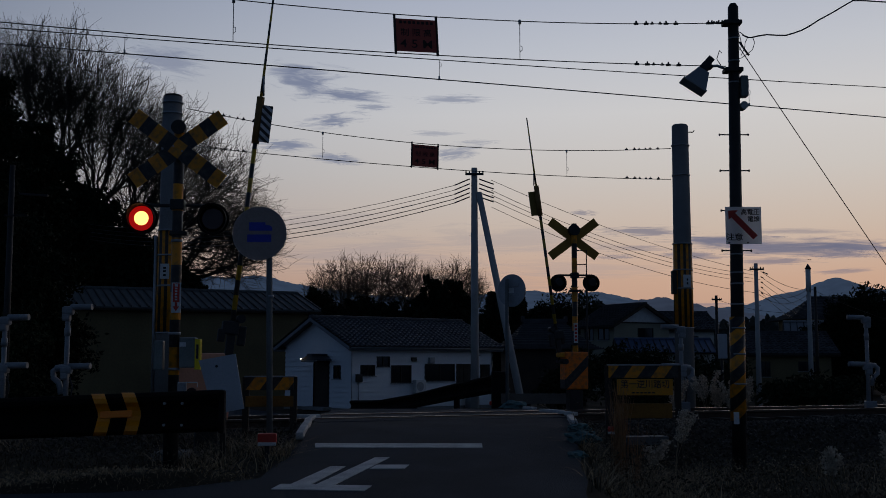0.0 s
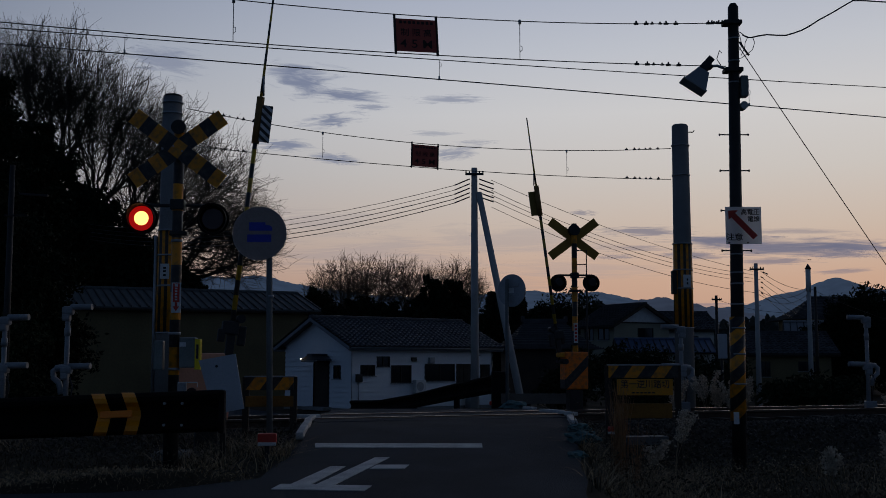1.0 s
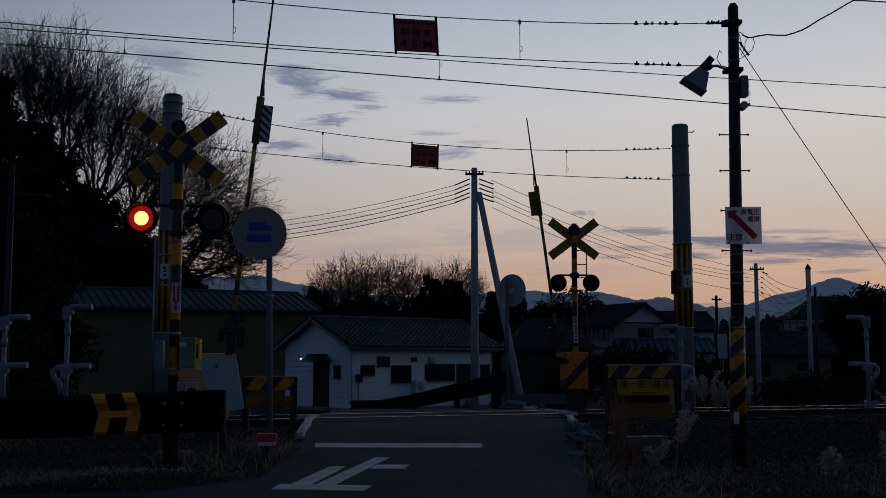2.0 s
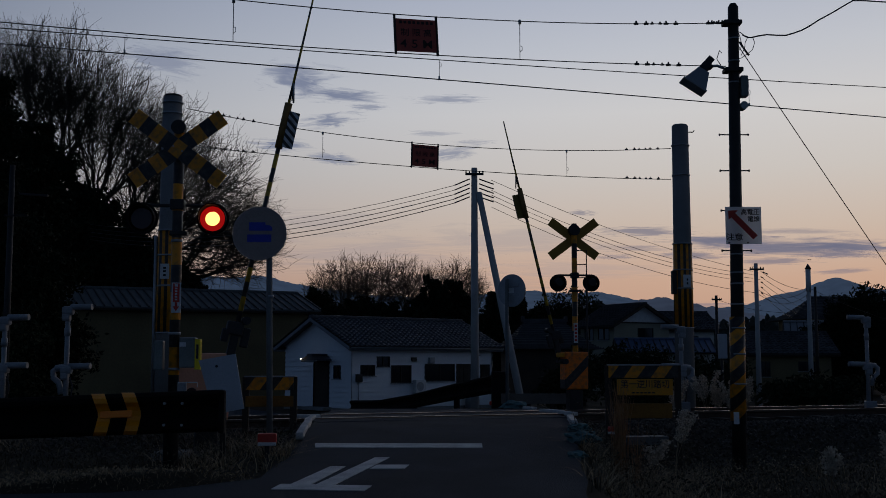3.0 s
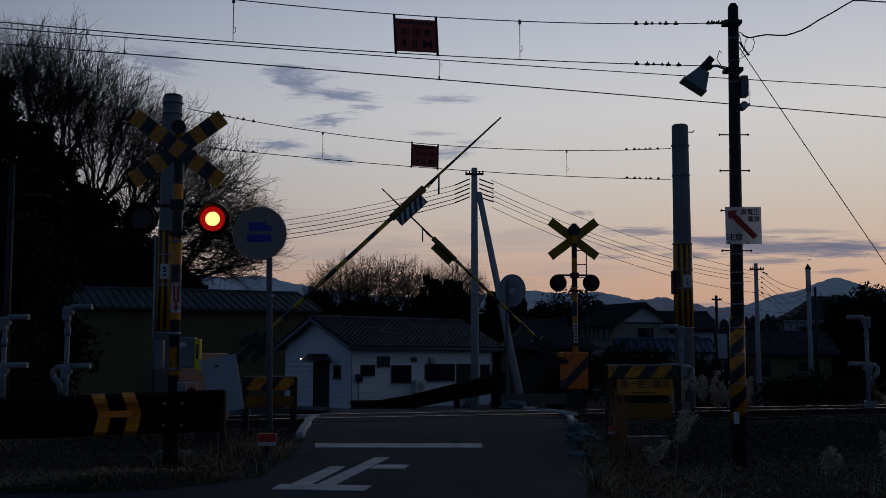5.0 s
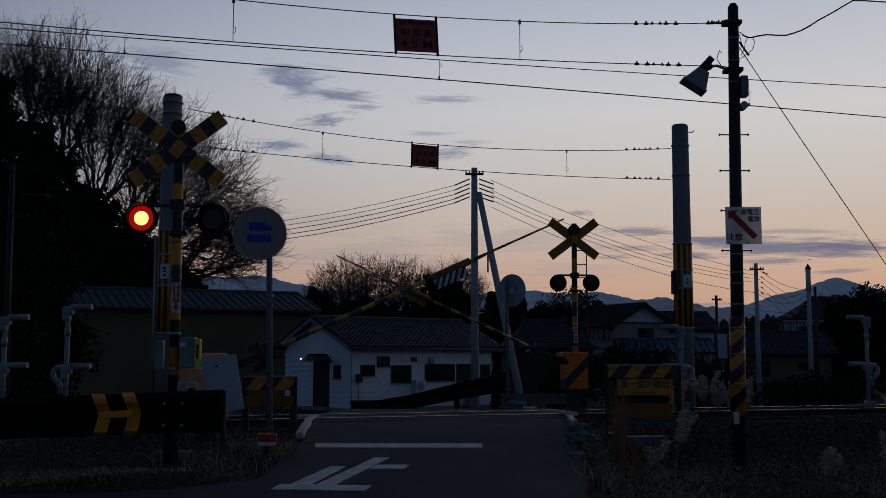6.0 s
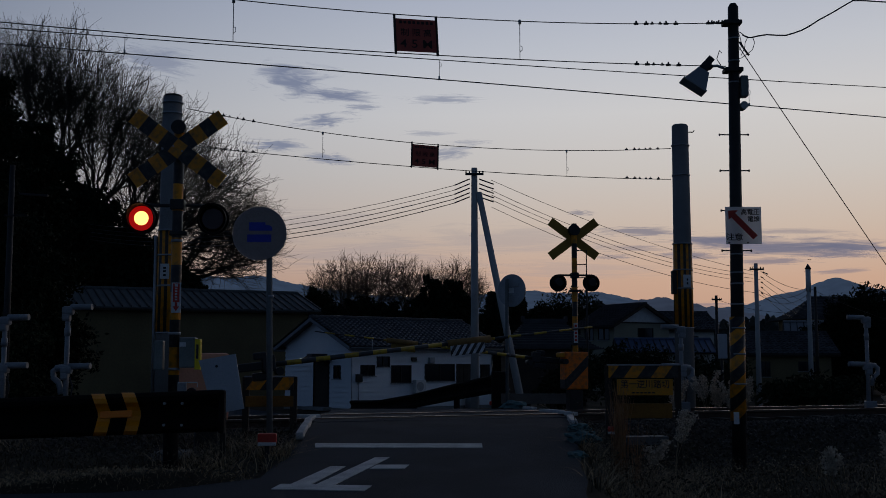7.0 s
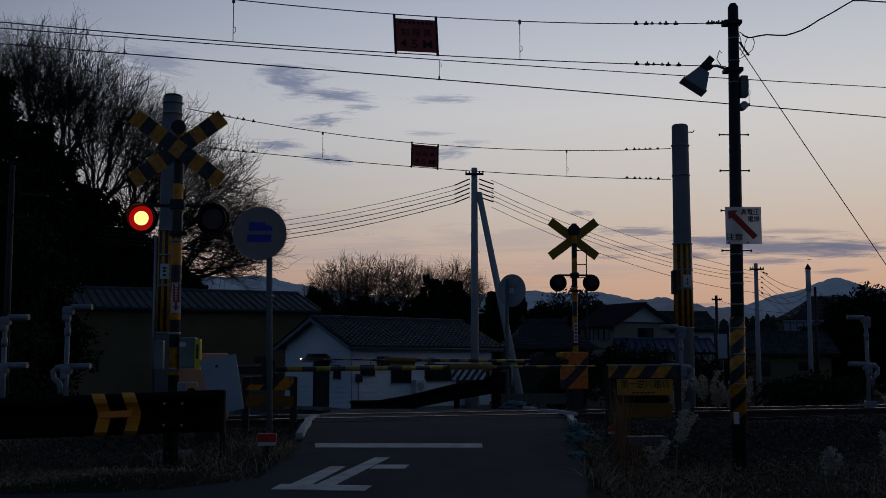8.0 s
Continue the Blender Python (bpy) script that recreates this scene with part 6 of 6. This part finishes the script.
def hip_house(name, x, y, rz, L, W, eave, ridge, ridge_len, wall_mat, roof_mat, label, base=-1.55, over=0.7):
    """A house under a concave hipped roof, its courses of tiles stepped."""
    t = thing(name, pose(x, y, base, 0, 0, rz), label, "house", "houses")
    E_, R_ = eave - base, ridge - base
    for w, d, px_, py_ in ((L, 0.12, 0, -W / 2), (L, 0.12, 0, W / 2), (0.12, W - 0.13, -L / 2 + 0.06, 0), (0.12, W - 0.13, L / 2 - 0.06, 0)):
        part("wall", box(B(), (px_, py_, E_ / 2), (w, d, E_)), wall_mat, t)
    bm, k, rings = B(), 16, []
    for i in range(k + 1):
        f = i / k
        lx, ly = ridge_len / 2 + (L / 2 + over - ridge_len / 2) * f, 0.12 + (W / 2 + over - 0.12) * f
        for drop in ((0.0,) if i == 0 else (0.0, 0.07)):
            h = E_ - 0.12 + (R_ - E_ + 0.12) * (1 - f) ** 1.35 + (0.07 if i else 0.0) - drop
            rings.append([bm.verts.new(v) for v in ((-lx, -ly, h), (lx, -ly, h), (lx, ly, h), (-lx, ly, h))])
    for a, b in zip(rings, rings[1:]):
        for j in range(4):
            bm.faces.new((a[j], a[(j + 1) % 4], b[(j + 1) % 4], b[j]))
    bm.faces.new(rings[0])
    bm.faces.new(rings[-1][::-1])
    part("roof", bm, roof_mat, t)
    part("roof_ridge", box(B(), (0, 0, R_ + 0.10), (ridge_len + 0.3, 0.34, 0.26), 0.05), roof_mat, t)
    for sx in (-1, 1):
        part("ridge_end", box(B(), (sx * (ridge_len / 2 + 0.1), 0, R_ + 0.20), (0.22, 0.4, 0.42), 0.06), roof_mat, t)
    return t


hip_house("tiled_house", 6.75, 75.5, 6, 5.0, 5.4, 1.75, 3.45, 2.7, dark_wood, old_tile, "low old house with a dark hipped tile roof")
ts = house("two_storey_house", 14.75, 92.2, -62, 4.6, 5.4, 3.9, 5.4, olive_plaster, old_tile, "pale two-storey house with a grey tiled gable roof",
      [("gable_b", 0.35, 4.30, 1.55, 0.75, "w"), ("front", 0.9, 4.1, 1.5, 1.0, "w"), ("front", -1.1, 4.1, 1.2, 1.0, "w")], tiles=0.36, over=0.55)
bm = prism(B(), [(-2.62, 5.50), (2.62, 5.50), (0, 6.88)], 0.02, m=Matrix.Translation((0, -0.045, 0)))
part("gable_panel", bm, white_m, ts, "white plastered gable panel", m=pose(2.3, 0, 0, 0, 0, 90))
part("belt_board", box(B(), (0, -0.05, 5.46), (5.3, 0.08, 0.10), 0.01), dark_wood, ts, m=pose(2.3, 0, 0, 0, 0, 90))
house("blue_roofed_annex", 17.1, 88.5, 0, 6.6, 3.4, 1.75, 2.55, plaster, blue_roof, "low annex with a blue metal roof", [("front", -1.0, 1.0, 1.6, 1.2, "w")], seams=0.5)
house("tiled_house", 20.2, 97, 10, 4.2, 5.0, 3.7, 5.0, plaster, old_tile, "pale house with a dark tiled roof", [("front", 0.0, 3.6, 1.4, 0.9, "w")], tiles=0.36)
house("long_barn", 22.7, 76.5, 0, 5.4, 4.4, 1.55, 2.75, ochre, old_tile, "low ochre outbuilding with a dark roof", [("front", 1.1, 1.75, 1.15, 0.65, "w"), ("front", -1.6, 1.4, 0.6, 1.0, "w")], tiles=0.36)
hip_house("hall", 33.6, 99, 0, 7.0, 5.0, 4.55, 6.3, 3.0, ochre, old_tile, "tall ochre house with a concave dark tiled roof", over=0.9)
house("lean_to_house", 30.9, 93.5, -14, 4.6, 3.4, 2.75, 4.1, ochre, pale_roof, "low extension with a pale grey roof", [("front", -1.0, 2.4, 1.0, 0.8, "w")], seams=0.5, over=0.4)

# ---- utility poles and lines ----


def utility_pole(x, y, top, r, arms, label, base=-1.6, steps=True, mat=None):
    t = thing("utility_pole", pose(x, y, base), label, "utility pole", "utility poles")
    part("shaft", rod(B(), (0, 0, 0), (0, 0, top - base), r * 1.2, r * 0.8, 18), mat or pale_concrete, t)
    for zz, w in arms:
        c = part("crossarm", box(B(), (0, -0.16, zz - base), (w, 0.09, 0.09), 0.01), dark_iron, t)
        for s in (-1, -0.6, 0.6, 1):
            part("insulator", rod(B(), (s * w * 0.46, -0.16, zz - base + 0.03), (s * w * 0.46, -0.16, zz - base + 0.13), 0.03, 0.022, 8), dark_iron, c)
    if steps:
        for i in range(9):
            part("step_bolt", rod(B(), (-0.22 if i % 2 else 0.0, 0, 2.6 + i * 0.7), (0.0 if i % 2 else 0.22, 0, 2.6 + i * 0.7), 0.012, 0.012, 6), dark_iron, t)
    return t


u1 = utility_pole(1.29, 46, 8.78, 0.155, ((8.5, 0.75),), "grey concrete utility pole with a stack of side wires", -1.5)
part("brace_pole", rod(B(), (1.95, -1.6, -0.2), (0.18, -0.05, 7.75 + 1.5), 0.16, 0.12, 16), pale_concrete, u1, "leaning concrete brace pole")
u1z = (8.30, 8.10, 7.92, 7.73, 7.56)
for i, zz in enumerate(u1z):
    for s in (-1, 1):
        # strain insulators on both sides of the pole
        a = Vector((s * 0.20, 0.0, zz + 1.5 + 0.02))
        part("strain_insulator", path_tube(B(), [a, a + Vector((s * 0.34, 0.3 * (1 if s < 0 else 0.5), -0.10)), a + Vector((s * 0.60, 0.55 * (1 if s < 0 else 0.5), -0.17))], 0.027, 8), dark_iron, u1)
    wire("power_line", (0.55, 46.5, zz - 0.15), (-22, 70, zz + 1.05 - 0.05 * i), 0.9 + 0.03 * i, 0.017 if i < 2 else 0.024, "thin dark power line running to the trees")
for i, zz in enumerate((8.42, 8.0, 7.8, 7.6, 7.3)):
    b = (16.5, 60, (5.62, 5.45, 5.25, 5.05, 4.5)[i])
    wire("power_line", (2.0, 46.3, zz - 0.1), b, 0.55 if i else 0.35, 0.015, "thin dark power line between two utility poles")
utility_pole(16.66, 60, 6.05, 0.125, ((5.72, 0.75),), "slim utility pole with a short crossarm and side insulators", -1.6)
for a, b in (((16.9, 60, 5.64), (20.89, 65.2, 4.98)),
             ((16.9, 60, 5.34), (31.62, 97, 5.82)),
             ((16.9, 60, 5.07), (31.6, 97, 5.1)),
             ((16.9, 60, 4.8), (29.72, 93, 4.46)),
             ((16.9, 60, 4.5), (29.34, 93, 4.09))):
    wire("power_line", a, b, 0.22, 0.017, "thin dark service line to a house")
    e = (Vector(b) - Vector(a)).normalized()
    for q in (0.35, 0.75):
        solid("strain_insulator", rod(B(), Vector(a) + e * q, Vector(a) + e * (q + 0.22), 0.035, 0.035, 8), dark_iron, "small dark strain insulator on a service line", "insulator", group="strain insulators")
t = utility_pole(21.05, 65, 6.2, 0.13, (), "slim pale utility pole with a white sleeve and pointed cap", -1.5)
part("sleeve", rod(B(), (0, 0, 6.35), (0, 0, 7.66), 0.145, 0.145, 16), white_m, t, "white sleeve over the top of the pole")
part("pointed_cap", rod(B(), (0, 0, 7.66), (0, 0, 7.95), 0.19, 0.02, 16), dark_iron, t)
utility_pole(21.75, 66, 5.2, 0.10, (), "short slim dark utility pole", -1.5, False, dark_iron)
utility_pole(19.35, 80, 5.5, 0.12, ((5.2, 0.7),), "distant thin dark utility pole", -1.5, False, dark_iron)
wire("power_line", (19.4, 80, 5.2), (25.5, 74, 4.2), 0.5, 0.015, "thin dark power line sagging between poles")
wire("power_line", (16.6, 60, 4.75), (21.0, 65, 5.0), 0.55, 0.016, "thin dark power line sagging between poles")
wire("power_line", (16.6, 60, 4.55), (21.0, 65, 4.7), 0.6, 0.016, "thin dark power line sagging between poles")
wire("power_line", (21.0, 65, 5.1), (40, 80, 2.6), 0.9, 0.016, "thin dark power line sagging past the trees")
t = thing("equipment_cabinet", pose(14.25, 58, -1.5), "white equipment box raised on a thin post", "cabinet")
part("post", rod(B(), (0, 0, 0), (0, 0, 3.3), 0.07, 0.07, 10), dark_iron, t)
part("case", box(B(), (0, -0.15, 3.12), (0.44, 0.26, 1.25), 0.03), panel_m, t)
t = utility_pole(-9.25, 24, 5.05, 0.07, (), "thin dark pole at the edge of the trees", -0.7, False, dark_iron)
part("crossarm", box(B(), (0.14, -0.06, 5.12), (0.62, 0.05, 0.05), 0.006, m=pose(0, 0, 0, 0, 4, 0)), dark_iron, t)
part("crossarm", box(B(), (0.14, -0.06, 4.65), (0.5, 0.04, 0.04), 0.006), dark_iron, t)

# twisted cable and stay of the span pole
bm = path_tube(B(), [(4.12, 15.2, 5.33), (4.19, 15.2, 5.29), (4.25, 15.2, 5.29), (4.34, 15.2, 5.31), (4.46, 15.2, 5.33), (4.59, 15.2, 5.32), (4.72, 15.2, 5.32), (4.83, 15.2, 5.35), (4.94, 15.2, 5.39), (5.05, 15.2, 5.45), (5.19, 15.2, 5.54), (5.39, 15.2, 5.65), (5.59, 15.2, 5.77), (5.68, 15.2, 5.82), (6.07, 15.2, 6.06)], 0.010, 6)
solid("twisted_cable", bm, wire_m, "dark twisted cable sagging from the span pole", "cable")
bm = path_tube(B(), [(5.65, 15.2, 5.81), (5.82, 15.2, 5.81), (6.12, 15.2, 5.79), (6.68, 15.2, 5.75)], 0.009, 6)
solid("branch_cable", bm, wire_m, "dark cable leading off from the twisted cable", "cable")
wire("stay_wire", (4.06, 15.35, 5.28), (8.17, 17.0, 0.0), 0.02, 0.0085, "thin steel stay wire anchored in the ground", dark_iron)

# ---- grass, weeds and plumes ----


def blades(name, spots, mat, label, seed, category="grass"):
    """Curved tapering blades; spots give x, y, height, lean, width."""
    rng = np.random.default_rng(seed)
    verts, faces = [], []
    for x, y, h, ln_, w in spots:
        z = gz(x, y) - 0.02
        a = rng.uniform(0, 6.283)
        dx, dy = math.cos(a), math.sin(a)
        sx, sy = -dy * w, dx * w
        k = len(verts)
        for i in range(4):
            f = i / 3
            o = ln_ * h * f * f
            taper = 1 - 0.85 * f
            verts.append((x + dx * o - sx * taper, y + dy * o - sy * taper, z + h * f * (1 - 0.25 * ln_ * f)))
            verts.append((x + dx * o + sx * taper, y + dy * o + sy * taper, z + h * f * (1 - 0.25 * ln_ * f)))
        faces += [(k + 2 * i, k + 2 * i + 1, k + 2 * i + 3, k + 2 * i + 2) for i in range(3)]
    me = quads(name, verts, faces)
    me.materials.append(mat)
    tagged(new(name, me), label, category, kind="stuff")


rng = np.random.default_rng(77)


def scatter(n, x0, x1, y0, y1, h0, h1, w, off_road=0.05, clump=0.0):
    out = []
    cx, cy = rng.uniform(x0, x1, max(1, n // 40)), rng.uniform(y0, y1, max(1, n // 40))
    while len(out) < n:
        if clump:
            i = rng.integers(0, len(cx))
            x, y = rng.normal(cx[i], clump), rng.normal(cy[i], clump)
        else:
            x, y = rng.uniform(x0, x1), rng.uniform(y0, y1)
        if not (x0 <= x <= x1 and y0 <= y <= y1) or road_left(y) - off_road < x < road_right(y) + off_road or abs(track_d(x, y)) < 1.6:
            n -= 1 if rng.uniform() < 0.3 else 0
            continue
        out.append((x, y, rng.uniform(h0, h1), rng.uniform(0.6, 2.3), w * rng.uniform(0.6, 1.3)))
    return out


blades("dry_grass", scatter(3200, -6.0, -1.5, 10.0, 10.9, 0.03, 0.10, 0.004) + scatter(900, -2.6, -1.6, 11.2, 13.6, 0.12, 0.36, 0.004, 0.0, 0.10) + scatter(260, -6.0, -2.0, 11.0, 14.5, 0.15, 0.4, 0.005, 0.05, 0.2),
       dry_grass, "dry yellowed winter grass on the verge", 1)
blades("weeds", scatter(2600, -7.5, -1.9, 10.6, 15.8, 0.10, 0.40, 0.006, 0.1, 0.25) + scatter(5200, 1.2, 8.0, 10.4, 16.2, 0.06, 0.38, 0.006, 0.02, 0.4), weed_m, "dark withered weeds beside the railway bank", 2)
blades("dry_grass", scatter(1100, 1.25, 7.5, 11.0, 14.9, 0.08, 0.5, 0.004, 0.0, 0.22) + scatter(1300, 1.2, 2.9, 10.8, 13.6, 0.06, 0.40, 0.005, 0.0, 0.14) + scatter(260, 1.75, 2.25, 12.6, 13.6, 0.2, 0.5, 0.004, 0.0, 0.1),
       dry_grass, "tall dry grass tufts beside the road", 3)



def leaf_litter(n, x0, x1, y0, y1, h, size, mat, label, seed):
    """Small withered leaves on the ground and on low stems, in drifts."""
    r = np.random.default_rng(seed)
    x, y = r.uniform(x0, x1, 6 * n), r.uniform(y0, y1, 6 * n)
    drift = np.sin(x * 2.3 + y) * np.sin(y * 2.9 - x * 1.1) + r.normal(0, 0.5, 6 * n)
    ok = (drift > 0.1) & ((x < road_left(y) - 0.08) | (x > road_right(y) + 0.08)) & (np.abs(track_d(x, y)) > 1.7)
    x, y = x[ok][:n], y[ok][:n]
    z = ground_z(x, y) + r.uniform(0.01, 1.0, len(x)) ** 2.2 * h
    v, f = leaf_mass(len(x), lambda m: np.stack([x, y, z], 1), size, r)
    me = quads("leaf_litter", v, f)
    me.materials.append(mat)
    tagged(new("leaf_litter", me), label, "leaves", kind="stuff")


leaf_litter(11000, 1.2, 9.0, 10.2, 16.4, 0.42, 0.020, weed_m, "withered dark leaves among the weeds of the bank", 31)
leaf_litter(5000, 1.2, 8.0, 10.4, 15.0, 0.36, 0.013, dry_grass, "scraps of pale dead leaf among the weeds", 32)
leaf_litter(5000, -7.5, -1.6, 10.2, 15.0, 0.22, 0.018, weed_m, "withered leaves and straw on the verge", 33)
leaf_litter(2500, -7.0, -1.6, 9.9, 11.2, 0.05, 0.016, dry_grass, "matted dead grass scraps along the verge", 34)

reed_m = paint("rusty_reed", (0.46, 0.24, 0.11), (0.24, 0.12, 0.06), 0.9, random_tint=0.4, bump=0)
blades("reed_clump", [(rng.normal(2.07, 0.035), rng.normal(13.4, 0.05), rng.uniform(0.5, 1.30), rng.uniform(0.02, 0.16), 0.006) for _ in range(240)]
       + [(rng.normal(2.28, 0.03), rng.normal(13.5, 0.05), rng.uniform(0.4, 0.85), rng.uniform(0.05, 0.3), 0.004) for _ in range(40)], reed_m, "tall rust-brown dead reeds at the road's edge", 8)


def plume_tuft(x, y, h, n, seed):
    r = np.random.default_rng(seed)
    z0 = gz(x, y)
    t = thing("plume_grass", pose(x, y, z0 - 0.03), "pale feathery plume grass gone to seed", "grass", "plume grasses")
    for i in range(n):
        a, tilt = r.uniform(0, 6.28), r.uniform(0.05, 0.4)
        hh = h * r.uniform(0.65, 1.0)
        pts = [Vector((math.cos(a) * tilt * hh * f * f, math.sin(a) * tilt * hh * f * f, hh * f)) for f in (0, 0.35, 0.7, 1.0)]
        part("stalk", path_tube(B(), pts, 0.004, 4), dry_grass, t)
        k = 300
        f = 1.0 - 0.42 * r.uniform(0, 1, k) ** 1.3
        c = np.stack([math.cos(a) * tilt * hh * f * f + r.normal(0, 0.028, k), math.sin(a) * tilt * hh * f * f + r.normal(0, 0.028, k), hh * f + r.normal(0, 0.014, k)], 1)
        v, fc = leaf_mass(k, lambda m: c, 0.019, r)
        part("plume", quads("plume", v, fc), plume_m, t)


for x, y, h, n, seed in ((4.55, 19.6, 0.95, 5, 1), (4.95, 19.4, 0.80, 6, 2), (5.25, 19.7, 0.85, 5, 3), (3.6, 17.6, 0.75, 4, 4), (6.3, 16.2, 0.62, 4, 5), (5.35, 13.6, 0.62, 5, 6), (6.1, 14.2, 0.5, 4, 7), (3.02, 14.9, 0.95, 3, 10), (4.5, 13.3, 0.5, 6, 12), (2.5, 13.6, 0.6, 3, 13), (8.0, 20.3, 0.55, 3, 8), (4.75, 19.9, 0.7, 4, 9)):
    plume_tuft(x, y, h, n, seed)


# ---- what moves ----
def motions():
    # lean of the barrier arms from upright, in degrees
    lean = [(0.0, 6.9), (2.3, 6.9), (2.55, 7.4), (2.8, 9.6), (3.0, 12.8), (3.5, 20.4), (4.0, 29.5), (4.5, 38.2), (4.7, 41.8), (5.25, 52.1), (5.8, 62.4), (6.0, 65.9), (6.5, 74.6),
            (6.8, 80.0), (7.0, 83.4), (7.2, 86.8), (7.35, 88.8), (7.5, 89.4), (8.0, 89.5)]
    for arm, pend, more in ((near_arm, near_pend, -0.9), (far_arm, far_pend, 1.0)):
        at = arm.matrix_basis.translation.copy()
        pt = pend.matrix_basis.translation.copy()
        rows, swing = [], []
        for t, a in lean:
            up = 90 - a - more * max(0.0, 1 - a / (60 if more > 0 else 88))
            rows.append((t, pose(*at, 0, -up, 0)))
            swing.append((t, pose(*pt, 0, up, 0)))
        walk(arm, rows)
        walk(pend, swing)
    # the two lamps take turns, changing every 0.61 s
    flips = [0.045 + 0.6095 * k for k in range(14)]
    for glow, first in zip(near_glows, (True, False)):
        on, rows = first, [(0.0, first)]
        for f in flips:
            rows += [(f, on), (f + 1 / FPS, not on)]
            on = not on
        if rows[-1][0] < 8.0:
            rows.append((8.0, on))
        walk(glow, [(t, pose(0, -0.024 if s else 0.012, 0)) for t, s in rows])
    for cloud, shift in drifting:
        p = cloud.matrix_basis.copy()
        walk(cloud, [(0.0, p), (8.0, Matrix.Translation((shift, 0, 0)) @ p)])


motions()
